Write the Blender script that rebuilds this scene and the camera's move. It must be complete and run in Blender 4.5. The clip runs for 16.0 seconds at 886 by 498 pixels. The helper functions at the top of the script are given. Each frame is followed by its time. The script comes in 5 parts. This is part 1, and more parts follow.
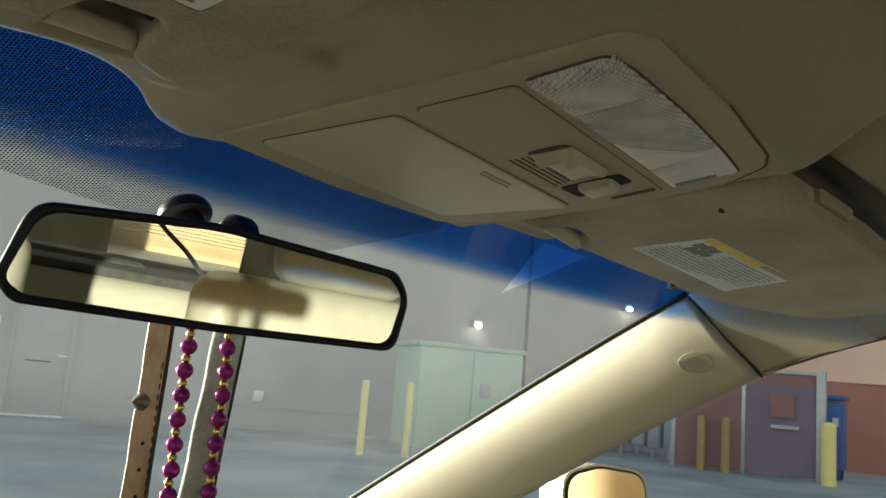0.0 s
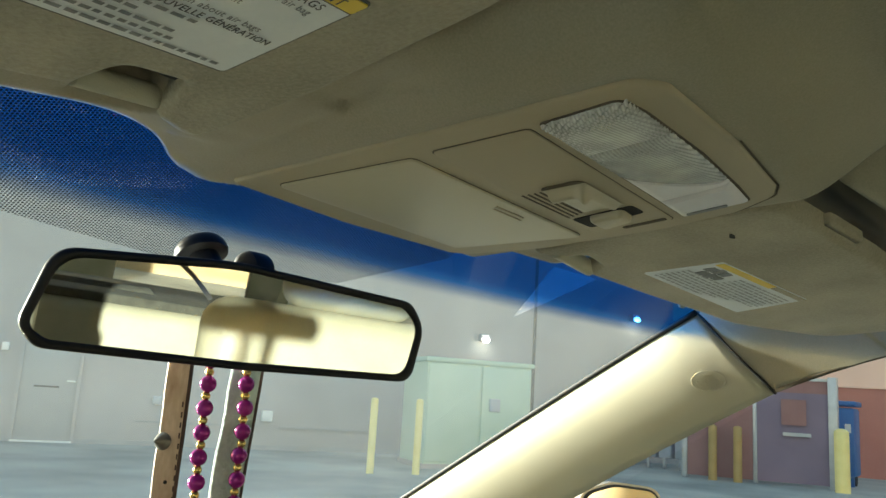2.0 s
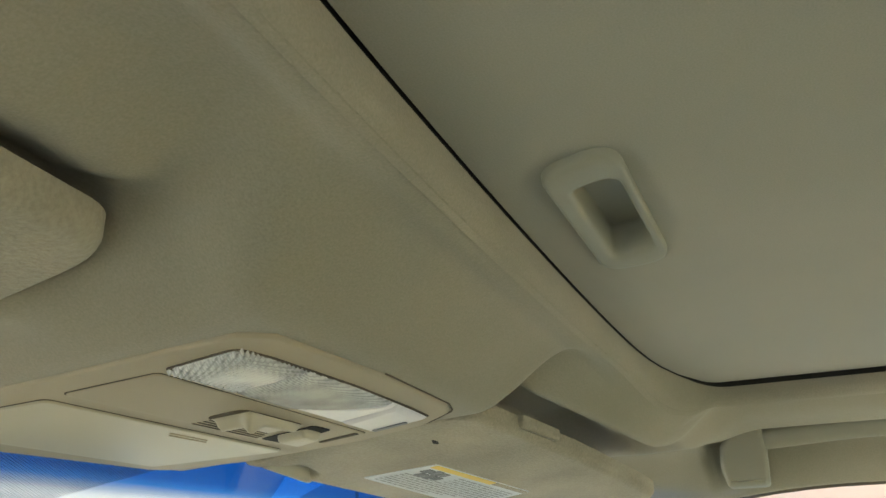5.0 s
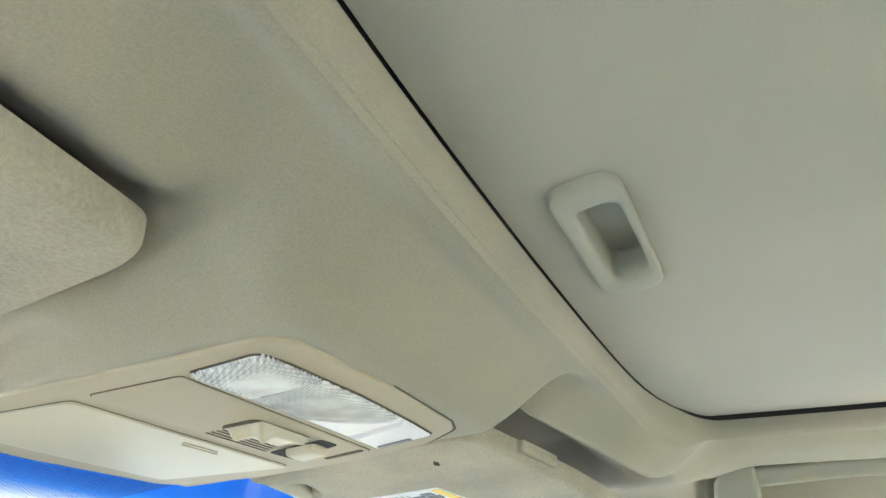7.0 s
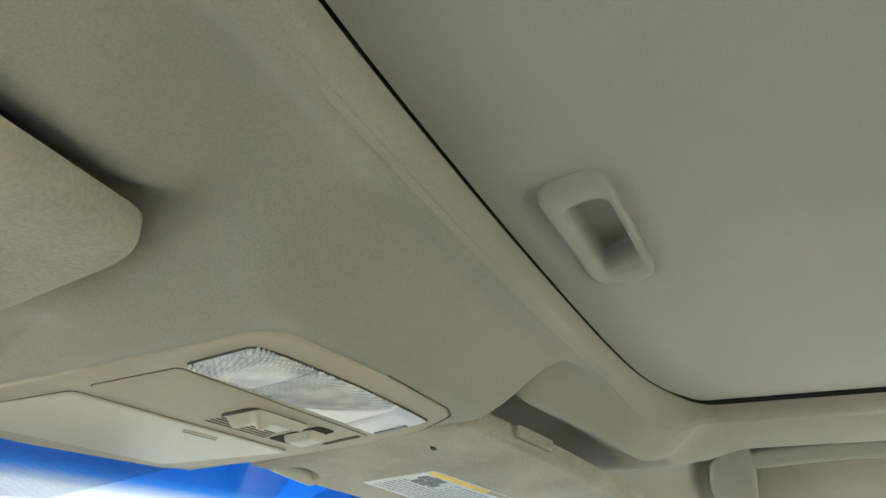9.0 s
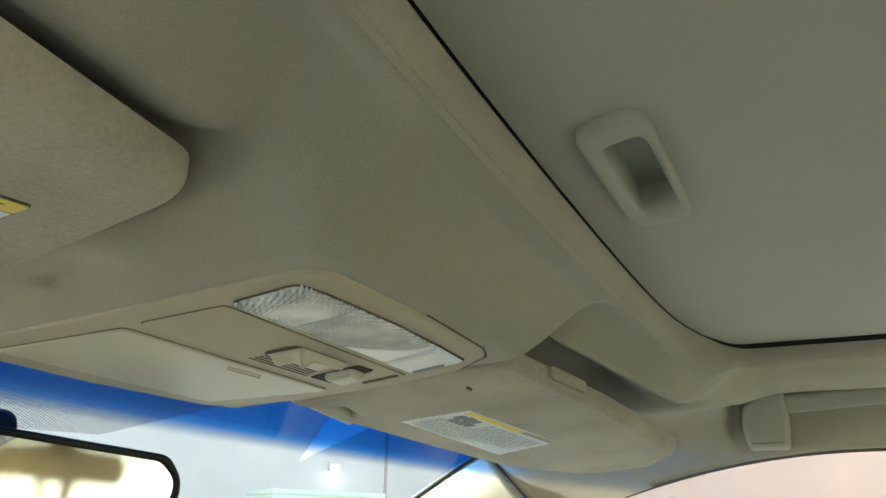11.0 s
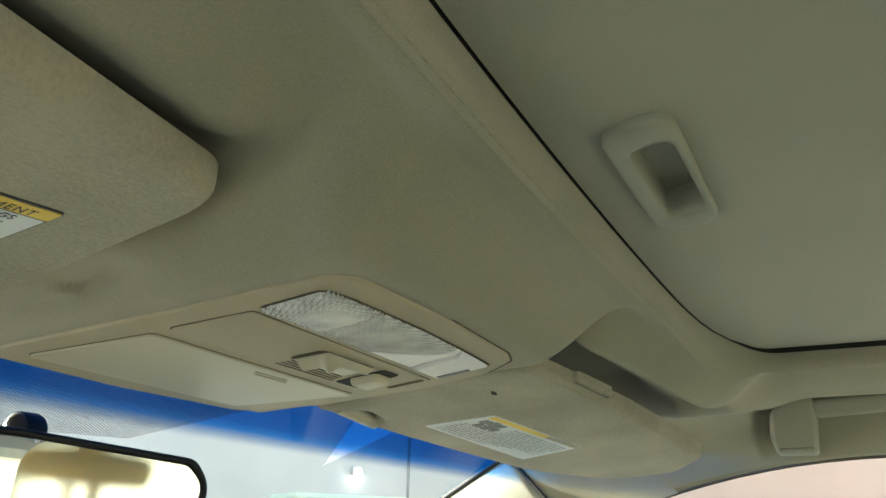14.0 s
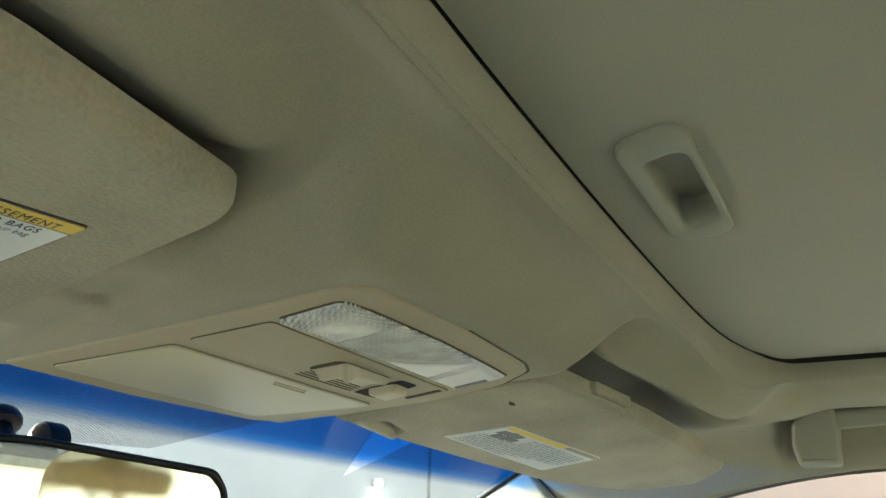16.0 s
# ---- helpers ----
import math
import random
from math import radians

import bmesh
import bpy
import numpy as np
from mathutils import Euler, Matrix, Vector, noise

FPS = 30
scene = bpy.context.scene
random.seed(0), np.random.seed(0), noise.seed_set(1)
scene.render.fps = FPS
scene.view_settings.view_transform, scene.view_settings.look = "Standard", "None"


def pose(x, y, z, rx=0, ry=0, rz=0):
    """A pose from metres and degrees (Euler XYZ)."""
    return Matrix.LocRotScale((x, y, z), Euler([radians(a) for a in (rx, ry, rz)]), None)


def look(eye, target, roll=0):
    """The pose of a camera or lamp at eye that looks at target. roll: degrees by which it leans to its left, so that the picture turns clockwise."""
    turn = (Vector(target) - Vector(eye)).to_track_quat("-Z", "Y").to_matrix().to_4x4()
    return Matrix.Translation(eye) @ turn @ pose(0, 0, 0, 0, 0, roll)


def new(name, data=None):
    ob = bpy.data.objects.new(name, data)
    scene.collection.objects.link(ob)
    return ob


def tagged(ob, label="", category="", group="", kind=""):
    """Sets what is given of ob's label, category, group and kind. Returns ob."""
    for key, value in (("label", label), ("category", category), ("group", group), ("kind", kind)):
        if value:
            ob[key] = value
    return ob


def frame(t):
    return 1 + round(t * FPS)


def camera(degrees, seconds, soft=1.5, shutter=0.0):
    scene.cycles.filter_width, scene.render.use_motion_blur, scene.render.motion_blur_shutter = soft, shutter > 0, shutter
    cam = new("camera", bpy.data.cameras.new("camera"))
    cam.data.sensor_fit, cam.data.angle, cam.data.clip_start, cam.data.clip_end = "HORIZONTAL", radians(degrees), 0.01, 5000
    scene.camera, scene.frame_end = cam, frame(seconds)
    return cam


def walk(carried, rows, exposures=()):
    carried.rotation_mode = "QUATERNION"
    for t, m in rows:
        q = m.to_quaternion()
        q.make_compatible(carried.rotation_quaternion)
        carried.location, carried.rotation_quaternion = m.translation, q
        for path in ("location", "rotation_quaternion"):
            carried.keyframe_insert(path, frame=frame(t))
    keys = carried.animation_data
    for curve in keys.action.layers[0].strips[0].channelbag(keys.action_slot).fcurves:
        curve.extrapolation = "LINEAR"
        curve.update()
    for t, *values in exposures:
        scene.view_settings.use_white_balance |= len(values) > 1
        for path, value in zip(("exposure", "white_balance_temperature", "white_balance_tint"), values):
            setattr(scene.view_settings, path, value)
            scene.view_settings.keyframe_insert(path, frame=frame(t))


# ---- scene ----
cam = camera(57.6, 16.0)
PATH = [
    (0, (-0.341, 0.019, 1.224), (1.262, 1.168, 1.552), 4.9),
    (0.5, (-0.352, 0.021, 1.229), (1.245, 1.172, 1.582), 5.0),
    (1, (-0.353, 0.022, 1.229), (1.24, 1.176, 1.592), 4.6),
    (1.5, (-0.351, 0.022, 1.233), (1.24, 1.178, 1.595), 4.2),
    (2, (-0.351, 0.02, 1.234), (1.239, 1.178, 1.597), 3.5),
    (2.5, (-0.351, 0.016, 1.239), (1.247, 1.16, 1.609), 3.1),
    (3, (-0.355, 0.016, 1.238), (1.243, 1.147, 1.649), 3.1),
    (3.5, (-0.355, 0.016, 1.236), (1.237, 1.144, 1.677), 3.3),
    (4, (-0.352, 0.011, 1.242), (1.248, 1.114, 1.716), 3.3),
    (4.2, (-0.3422, -0.0046, 1.252), (1.2838, 1.0214, 1.8032), 2.62),
    (4.4, (-0.3334, -0.0242, 1.258), (1.3236, 0.9008, 1.8894), 1.54),
    (4.5, (-0.328, -0.033, 1.264), (1.344, 0.838, 1.932), 0.8),
    (4.7, (-0.32, -0.0456, 1.2686), (1.3748, 0.7472, 1.9768), -0.38),
    (5, (-0.319, -0.05, 1.271), (1.389, 0.685, 2.009), -1.2),
    (7.3, (-0.3369, -0.0523, 1.2516), (1.3314, 0.6636, 2.0904), 0.36),
    (8, (-0.336, -0.057, 1.257), (1.349, 0.654, 2.067), 0.3),
    (8.5, (-0.339, -0.0575, 1.255), (1.35, 0.649, 2.062), -0.05),
    (9, (-0.341, -0.059, 1.257), (1.347, 0.673, 2.043), 0.4),
    (9.5, (-0.344, -0.058, 1.25), (1.34, 0.696, 2.023), 1.0),
    (10, (-0.343, -0.057, 1.251), (1.354, 0.732, 1.955), 1.1),
    (12.5, (-0.35, -0.061, 1.25), (1.341, 0.775, 1.915), 1.4),
    (13, (-0.346, -0.059, 1.255), (1.336, 0.783, 1.933), 1.4),
    (13.5, (-0.347, -0.0635, 1.2515), (1.3235, 0.799, 1.9345), 1.35),
    (14, (-0.347, -0.057, 1.251), (1.322, 0.811, 1.929), 1.5),
    (14.5, (-0.349, -0.057, 1.249), (1.309, 0.831, 1.928), 1.7),
    (15, (-0.35, -0.058, 1.249), (1.301, 0.842, 1.928), 1.9),
    (15.5, (-0.352, -0.0635, 1.245), (1.286, 0.8485, 1.94), 1.7),
    (16, (-0.349, -0.06, 1.25), (1.289, 0.848, 1.952), 1.8),
]
EXPOSURES = [(0, 1.86, 7100, 8), (0.5, 2.08, 7000, 7), (1, 2.36, 6950, 6), (2, 2.35, 6850, 1), (3.5, 2.42, 6750, 1), (4, 2.45, 6700, 4), (5, 3.34, 6600, 9), (7.5, 4.39, 5600, 14), (8.5, 3.64, 5800, 12), (9, 3.74, 5800, 12), (10, 3.42, 6000, 8), (12.5, 3.12, 6300, 4), (16, 3.12, 6350, 3)]
walk(cam, [(t, look(eye, target, roll)) for t, eye, target, roll in PATH], EXPOSURES)

# ---- light ----
SUN_DIR = Vector((-0.218, 0.945, 0.106)).normalized()
world = bpy.data.worlds.new("sky")
scene.world = world
world.use_nodes = True
wt = world.node_tree
bg = wt.nodes["Background"]
sky = wt.nodes.new("ShaderNodeTexSky")
sky.sky_type = "NISHITA"
sky.sun_disc = False
sky.sun_elevation = math.asin(SUN_DIR.z)
sky.sun_rotation = math.atan2(SUN_DIR.x, SUN_DIR.y)
sky.dust_density = 2.0
wt.links.new(sky.outputs[0], bg.inputs[0])
bg.inputs[1].default_value = 0.142
sun = new("sun", bpy.data.lights.new("sun", "SUN"))
sun.data.energy, sun.data.angle, sun.data.color = 4.5, radians(1.5), (1.0, 0.97, 0.91)
sun.matrix_world = look(SUN_DIR * 30, (0, 0, 0))


# ---- materials ----
def nodes_of(name):
    m = bpy.data.materials.new(name)
    m.use_nodes = True
    t = m.node_tree
    return m, t, t.nodes["Principled BSDF"]


def rgb(c):
    return (c[0], c[1], c[2], 1.0)


def surface(name, dark, light, scale=8.0, rough=0.6, grain=0.0, grain_scale=400.0, metal=0.0, detail=6.0, spec=0.5, stretch=(1, 1, 1), fuzz=0.0):
    """Two-scale procedural surface: broad mottling between two colours and fine grain relief."""
    m, t, p = nodes_of(name)
    n, l = t.nodes, t.links
    co = n.new("ShaderNodeTexCoord")
    mp = n.new("ShaderNodeMapping")
    mp.inputs["Scale"].default_value = stretch
    l.new(co.outputs["Object"], mp.inputs[0])
    a = n.new("ShaderNodeTexNoise")
    a.inputs["Scale"].default_value, a.inputs["Detail"].default_value = scale, detail
    l.new(mp.outputs[0], a.inputs[0])
    b = n.new("ShaderNodeTexNoise")
    b.inputs["Scale"].default_value, b.inputs["Detail"].default_value = grain_scale, 3.0
    l.new(mp.outputs[0], b.inputs[0])
    mix = n.new("ShaderNodeMix")
    mix.data_type = "RGBA"
    ramp = n.new("ShaderNodeMapRange")
    ramp.inputs[1].default_value, ramp.inputs[2].default_value = 0.3, 0.7
    add = n.new("ShaderNodeMath")
    add.operation = "MULTIPLY_ADD"
    add.inputs[1].default_value, add.inputs[2].default_value = 0.45, -0.225 + 0.0
    l.new(b.outputs[0], add.inputs[0])
    s = n.new("ShaderNodeMath")
    l.new(a.outputs[0], s.inputs[0]), l.new(add.outputs[0], s.inputs[1])
    l.new(s.outputs[0], ramp.inputs[0])
    l.new(ramp.outputs[0], mix.inputs[0])
    mix.inputs[6].default_value, mix.inputs[7].default_value = rgb(dark), rgb(light)
    l.new(mix.outputs[2], p.inputs["Base Color"])
    p.inputs["Roughness"].default_value, p.inputs["Metallic"].default_value = rough, metal
    p.inputs["Specular IOR Level"].default_value = spec
    if fuzz:
        p.inputs["Sheen Weight"].default_value = fuzz
    if grain:
        bp = n.new("ShaderNodeBump")
        bp.inputs["Strength"].default_value, bp.inputs["Distance"].default_value = grain, 0.001
        l.new(b.outputs[0], bp.inputs["Height"])
        l.new(bp.outputs[0], p.inputs["Normal"])
    return m


def clear_glass(name, tint, gloss=0.06):
    """A thin pane: coloured see-through with a weak sharp reflection."""
    m, t, p = nodes_of(name)
    n, l = t.nodes, t.links
    n.remove(p)
    tr, gl, mx, fr = n.new("ShaderNodeBsdfTransparent"), n.new("ShaderNodeBsdfGlossy"), n.new("ShaderNodeMixShader"), n.new("ShaderNodeFresnel")
    tr.inputs[0].default_value = rgb(tint)
    gl.inputs["Roughness"].default_value = 0.02
    fr.inputs[0].default_value = 1.3
    k = n.new("ShaderNodeMath")
    k.operation = "MULTIPLY"
    k.inputs[1].default_value = gloss / 0.04
    l.new(fr.outputs[0], k.inputs[0])
    l.new(k.outputs[0], mx.inputs[0]), l.new(tr.outputs[0], mx.inputs[1]), l.new(gl.outputs[0], mx.inputs[2])
    l.new(mx.outputs[0], n["Material Output"].inputs[0])
    return m


M = {}
M["headliner"] = surface("headliner_fabric", (0.252, 0.238, 0.172), (0.370, 0.331, 0.260), 3.2, 0.95, 0.22, 1000, spec=0.1, fuzz=0.15)
M["visor"] = surface("visor_fabric", (0.255, 0.234, 0.174), (0.402, 0.365, 0.277), 14, 0.95, 0.6, 520, spec=0.1, fuzz=0.2)
M["console"] = surface("console_plastic", (0.365, 0.313, 0.215), (0.395, 0.340, 0.238), 9, 0.55, 0.25, 1400, spec=0.4)
M["console_door"] = surface("console_door_plastic", (0.420, 0.378, 0.262), (0.445, 0.400, 0.285), 9, 0.36, 0.2, 1400, spec=0.5)
M["shade"] = surface("sunshade_fabric", (0.266, 0.262, 0.206), (0.352, 0.328, 0.276), 2.6, 0.95, 0.12, 1500, spec=0.1, fuzz=0.15)
M["pull"] = surface("pull_plastic", (0.272, 0.264, 0.202), (0.304, 0.294, 0.228), 12, 0.5, 0.2, 1400, spec=0.4)
M["pillar"] = surface("pillar_plastic", (0.395, 0.376, 0.285), (0.420, 0.400, 0.306), 7, 0.5, 0.25, 1300, spec=0.45)
M["handle"] = surface("handle_plastic", (0.285, 0.270, 0.205), (0.315, 0.300, 0.230), 9, 0.5, 0.25, 1300, spec=0.4)
# Near-black that puts the shadow of gaps, slots and holes into the colour.
M["gap"] = surface("gap_shadow_black", (0.010, 0.009, 0.007), (0.016, 0.014, 0.011), 20, 0.9)
M["groove"] = surface("shaded_groove", (0.080, 0.064, 0.043), (0.105, 0.086, 0.06), 20, 0.9)
M["rubber"] = surface("black_rubber", (0.007, 0.007, 0.008), (0.013, 0.013, 0.014), 30, 0.6, 0.2, 700)
M["black"] = surface("black_plastic", (0.006, 0.006, 0.007), (0.010, 0.010, 0.011), 20, 0.45, 0.1, 900, spec=0.25)
M["seat"] = surface("seat_leather", (0.195, 0.188, 0.142), (0.235, 0.226, 0.175), 10, 0.5, 0.3, 350)
M["carpet"] = surface("beige_carpet", (0.30, 0.27, 0.20), (0.38, 0.34, 0.26), 40, 0.95, 0.6, 800)
M["shelf"] = surface("dark_shelf_cloth", (0.022, 0.022, 0.018), (0.042, 0.042, 0.034), 40, 0.95, 0.6, 800)
M["dash"] = surface("dash_plastic", (0.42, 0.39, 0.30), (0.48, 0.45, 0.35), 12, 0.6, 0.4, 900)
M["paint"] = surface("car_paint", (0.42, 0.38, 0.30), (0.45, 0.41, 0.33), 3, 0.25, metal=0.3)
M["label_white"] = surface("label_white", (0.66, 0.69, 0.72), (0.72, 0.75, 0.77), 30, 0.35)
M["label_yellow"] = surface("label_yellow", (0.72, 0.50, 0.03), (0.78, 0.56, 0.05), 30, 0.35)
M["ink"] = surface("label_ink", (0.02, 0.02, 0.025), (0.04, 0.04, 0.045), 60, 0.5)
M["ink_grey"] = surface("label_ink_grey", (0.16, 0.17, 0.18), (0.22, 0.23, 0.24), 60, 0.5)
M["ink_faint"] = surface("faded_print", (0.30, 0.31, 0.32), (0.40, 0.41, 0.42), 60, 0.5)
M["bulb"] = surface("frosted_bulb", (0.78, 0.74, 0.56), (0.84, 0.80, 0.62), 60, 0.3)
M["reflector"] = surface("lamp_reflector", (0.42, 0.43, 0.43), (0.58, 0.58, 0.58), 60, 0.3)
M["chrome"] = surface("bright_metal", (0.7, 0.7, 0.7), (0.8, 0.8, 0.8), 40, 0.12, metal=1.0)
M["silver"] = surface("mirror_rim_silver", (0.62, 0.62, 0.62), (0.72, 0.72, 0.71), 30, 0.3, metal=0.2)
M["leather"] = surface("tan_leather", (0.36, 0.235, 0.16), (0.66, 0.51, 0.40), 45, 0.6, 0.6, 260, stretch=(1, 1, 0.35))
M["leather_edge"] = surface("dark_leather_edge", (0.03, 0.012, 0.012), (0.06, 0.025, 0.02), 60, 0.6)
M["suede"] = surface("grey_suede", (0.35, 0.45, 0.43), (0.55, 0.67, 0.64), 60, 0.95, 0.9, 300, fuzz=0.3)
M["bead"] = surface("purple_bead", (0.22, 0.008, 0.16), (0.32, 0.015, 0.24), 80, 0.22, metal=0.35)
M["gold"] = surface("gold_bead", (0.60, 0.42, 0.14), (0.75, 0.55, 0.22), 80, 0.25, metal=0.9)
M["spike"] = surface("dull_metal_spike", (0.16, 0.15, 0.13), (0.26, 0.24, 0.21), 80, 0.4, metal=0.8)
# outside
M["asphalt"] = surface("worn_concrete_asphalt", (0.20, 0.23, 0.232), (0.37, 0.41, 0.41), 0.6, 0.9, 0.6, 60, detail=10)
M["wall_grey"] = surface("grey_painted_wall", (0.345, 0.340, 0.352), (0.410, 0.403, 0.415), 0.8, 0.85, 0.4, 40, detail=8)
M["door_grey"] = surface("grey_steel_door", (0.31, 0.325, 0.345), (0.36, 0.375, 0.395), 2, 0.5)
M["seam"] = surface("wall_joint", (0.08, 0.08, 0.08), (0.11, 0.11, 0.11), 5, 0.9)
M["green_box"] = surface("pale_green_steel", (0.42, 0.56, 0.48), (0.47, 0.61, 0.53), 2, 0.55)
M["yellow"] = surface("bollard_yellow", (0.74, 0.66, 0.28), (0.82, 0.74, 0.36), 4, 0.6, 0.3, 80)
M["ochre"] = surface("dull_ochre_paint", (0.34, 0.24, 0.10), (0.40, 0.29, 0.13), 4, 0.7, 0.3, 80)
M["pink"] = surface("pink_stucco", (0.80, 0.56, 0.48), (0.85, 0.61, 0.53), 0.9, 0.9, 0.5, 50)
M["maroon"] = surface("maroon_wall", (0.42, 0.18, 0.155), (0.48, 0.22, 0.19), 0.8, 0.85, 0.4, 40)
M["purple"] = surface("purple_grey_screen", (0.165, 0.135, 0.205), (0.21, 0.17, 0.25), 1.2, 0.7, 0.2, 60)
M["brown_screen"] = surface("brown_screen", (0.23, 0.125, 0.13), (0.28, 0.16, 0.165), 1.2, 0.7, 0.2, 60)
M["galv"] = surface("galvanised_steel", (0.40, 0.42, 0.46), (0.50, 0.52, 0.56), 6, 0.45, metal=0.4)
M["meter"] = surface("meter_box_grey", (0.38, 0.41, 0.47), (0.46, 0.49, 0.54), 4, 0.5)
M["blue_bin"] = surface("blue_plastic", (0.03, 0.12, 0.36), (0.05, 0.16, 0.42), 4, 0.45)
M["clear_glass"] = clear_glass("window_glass", (0.90, 0.92, 0.91), 0.012)


def mirror_glass():
    m, t, p = nodes_of("mirror_silvering")
    p.inputs["Base Color"].default_value = (0.93, 0.94, 0.86, 1)
    p.inputs["Metallic"].default_value, p.inputs["Roughness"].default_value = 1.0, 0.015
    return m


M["mirror"] = mirror_glass()


def lamp_glow(name, colour, strength):
    m, t, p = nodes_of(name)
    p.inputs["Emission Color"].default_value, p.inputs["Emission Strength"].default_value = rgb(colour), strength
    return m


M["lamp_on"] = lamp_glow("wall_lamp_glow", (1.0, 0.97, 0.88), 9.0)


# windscreen: clear glass whose top strip is dyed blue, fading downwards along the pane's v
DUST = 0.036


def windscreen_glass():
    m = clear_glass("windscreen_glass", (0.80, 0.90, 0.90), 0.0015)
    t = m.node_tree
    n, l = t.nodes, t.links
    uv = n.new("ShaderNodeUVMap")
    sep = n.new("ShaderNodeSeparateXYZ")
    l.new(uv.outputs[0], sep.inputs[0])
    r = n.new("ShaderNodeValToRGB")
    r.color_ramp.elements[0].position, r.color_ramp.elements[0].color = 0.0, (0.004, 0.075, 0.36, 1)
    r.color_ramp.elements[1].position, r.color_ramp.elements[1].color = 0.057, (0.84, 0.90, 0.91, 1)
    for at, tint in ((0.024, (0.008, 0.095, 0.40, 1)), (0.036, (0.035, 0.19, 0.56, 1)), (0.046, (0.34, 0.44, 0.62, 1))):
        r.color_ramp.elements.new(at).color = tint
    l.new(sep.outputs[1], r.inputs[0])
    for k in list(n):
        if k.type == "BSDF_TRANSPARENT":
            l.new(r.outputs[0], k.inputs[0])
    # thin uneven film of dust with a few specks, which scatters the daylight
    film, out = n.new("ShaderNodeBsdfTranslucent"), n["Material Output"]
    l.new(r.outputs[0], film.inputs[0])
    co, big, fine = n.new("ShaderNodeTexCoord"), n.new("ShaderNodeTexNoise"), n.new("ShaderNodeTexNoise")
    big.inputs["Scale"].default_value, fine.inputs["Scale"].default_value = 3.0, 170.0
    l.new(co.outputs["Object"], big.inputs[0]), l.new(co.outputs["Object"], fine.inputs[0])
    amount, speck, total = n.new("ShaderNodeMapRange"), n.new("ShaderNodeMapRange"), n.new("ShaderNodeMath")
    amount.inputs[1].default_value, amount.inputs[2].default_value = 0.35, 0.70
    amount.inputs[3].default_value, amount.inputs[4].default_value = DUST * 0.6, DUST * 1.4
    speck.inputs[1].default_value, speck.inputs[2].default_value = 0.74, 0.80
    speck.inputs[3].default_value, speck.inputs[4].default_value = 0.0, 0.10
    l.new(big.outputs[0], amount.inputs[0]), l.new(fine.outputs[0], speck.inputs[0])
    l.new(amount.outputs[0], total.inputs[0]), l.new(speck.outputs[0], total.inputs[1])
    mx2 = n.new("ShaderNodeMixShader")
    l.new(total.outputs[0], mx2.inputs[0])
    l.new(out.inputs[0].links[0].from_socket, mx2.inputs[1])
    l.new(film.outputs[0], mx2.inputs[2])
    l.new(mx2.outputs[0], out.inputs[0])
    return m


M["windscreen"] = windscreen_glass()


# Pale translucent sheet whose colour stands in for a reflection.
def reflection_film():
    m, t, p = nodes_of("wedge_reflection")
    n, l = t.nodes, t.links
    tr, mx = n.new("ShaderNodeBsdfTransparent"), n.new("ShaderNodeMixShader")
    n.remove(p)
    d = n.new("ShaderNodeBsdfTranslucent")
    d.inputs[0].default_value = (0.85, 0.86, 0.95, 1)
    mx.inputs[0].default_value = 0.09
    l.new(tr.outputs[0], mx.inputs[1]), l.new(d.outputs[0], mx.inputs[2])
    l.new(mx.outputs[0], n["Material Output"].inputs[0])
    return m


M["film"] = reflection_film()


def dot_print():
    """Black ceramic dots, about 1.4 mm wide, in staggered columns."""
    m, t, p = nodes_of("ceramic_dot_print")
    n, l = t.nodes, t.links
    p.inputs["Base Color"].default_value, p.inputs["Roughness"].default_value = (0.01, 0.01, 0.012, 1), 0.6
    p.inputs["Specular IOR Level"].default_value = 0.12
    uv = n.new("ShaderNodeUVMap")
    cell = (0.0041, 0.0021)

    def step(operation, a, b):
        k = n.new("ShaderNodeVectorMath")
        k.operation = operation
        l.new(a, k.inputs[0])
        if b is not None:
            k.inputs[1].default_value = b
        return k.outputs["Value"] if operation == "LENGTH" else k.outputs[0]

    near = []
    for shift in (0.0, 0.5):
        q = step("MULTIPLY", uv.outputs[0], (1 / cell[0], 1 / cell[1], 0))
        q = step("FRACTION", step("ADD", q, (shift, shift, 0)), None)
        q = step("MULTIPLY", step("SUBTRACT", q, (0.5, 0.5, 0)), (cell[0], cell[1], 0))
        near.append(step("LENGTH", q, None))
    least, lt = n.new("ShaderNodeMath"), n.new("ShaderNodeMath")
    least.operation, lt.operation = "MINIMUM", "LESS_THAN"
    l.new(near[0], least.inputs[0]), l.new(near[1], least.inputs[1])
    l.new(least.outputs[0], lt.inputs[0])
    lt.inputs[1].default_value = 0.00072
    tr, mx = n.new("ShaderNodeBsdfTransparent"), n.new("ShaderNodeMixShader")
    l.new(lt.outputs[0], mx.inputs[0]), l.new(tr.outputs[0], mx.inputs[1]), l.new(p.outputs[0], mx.inputs[2])
    l.new(mx.outputs[0], n["Material Output"].inputs[0])
    return m


M["dots"] = dot_print()


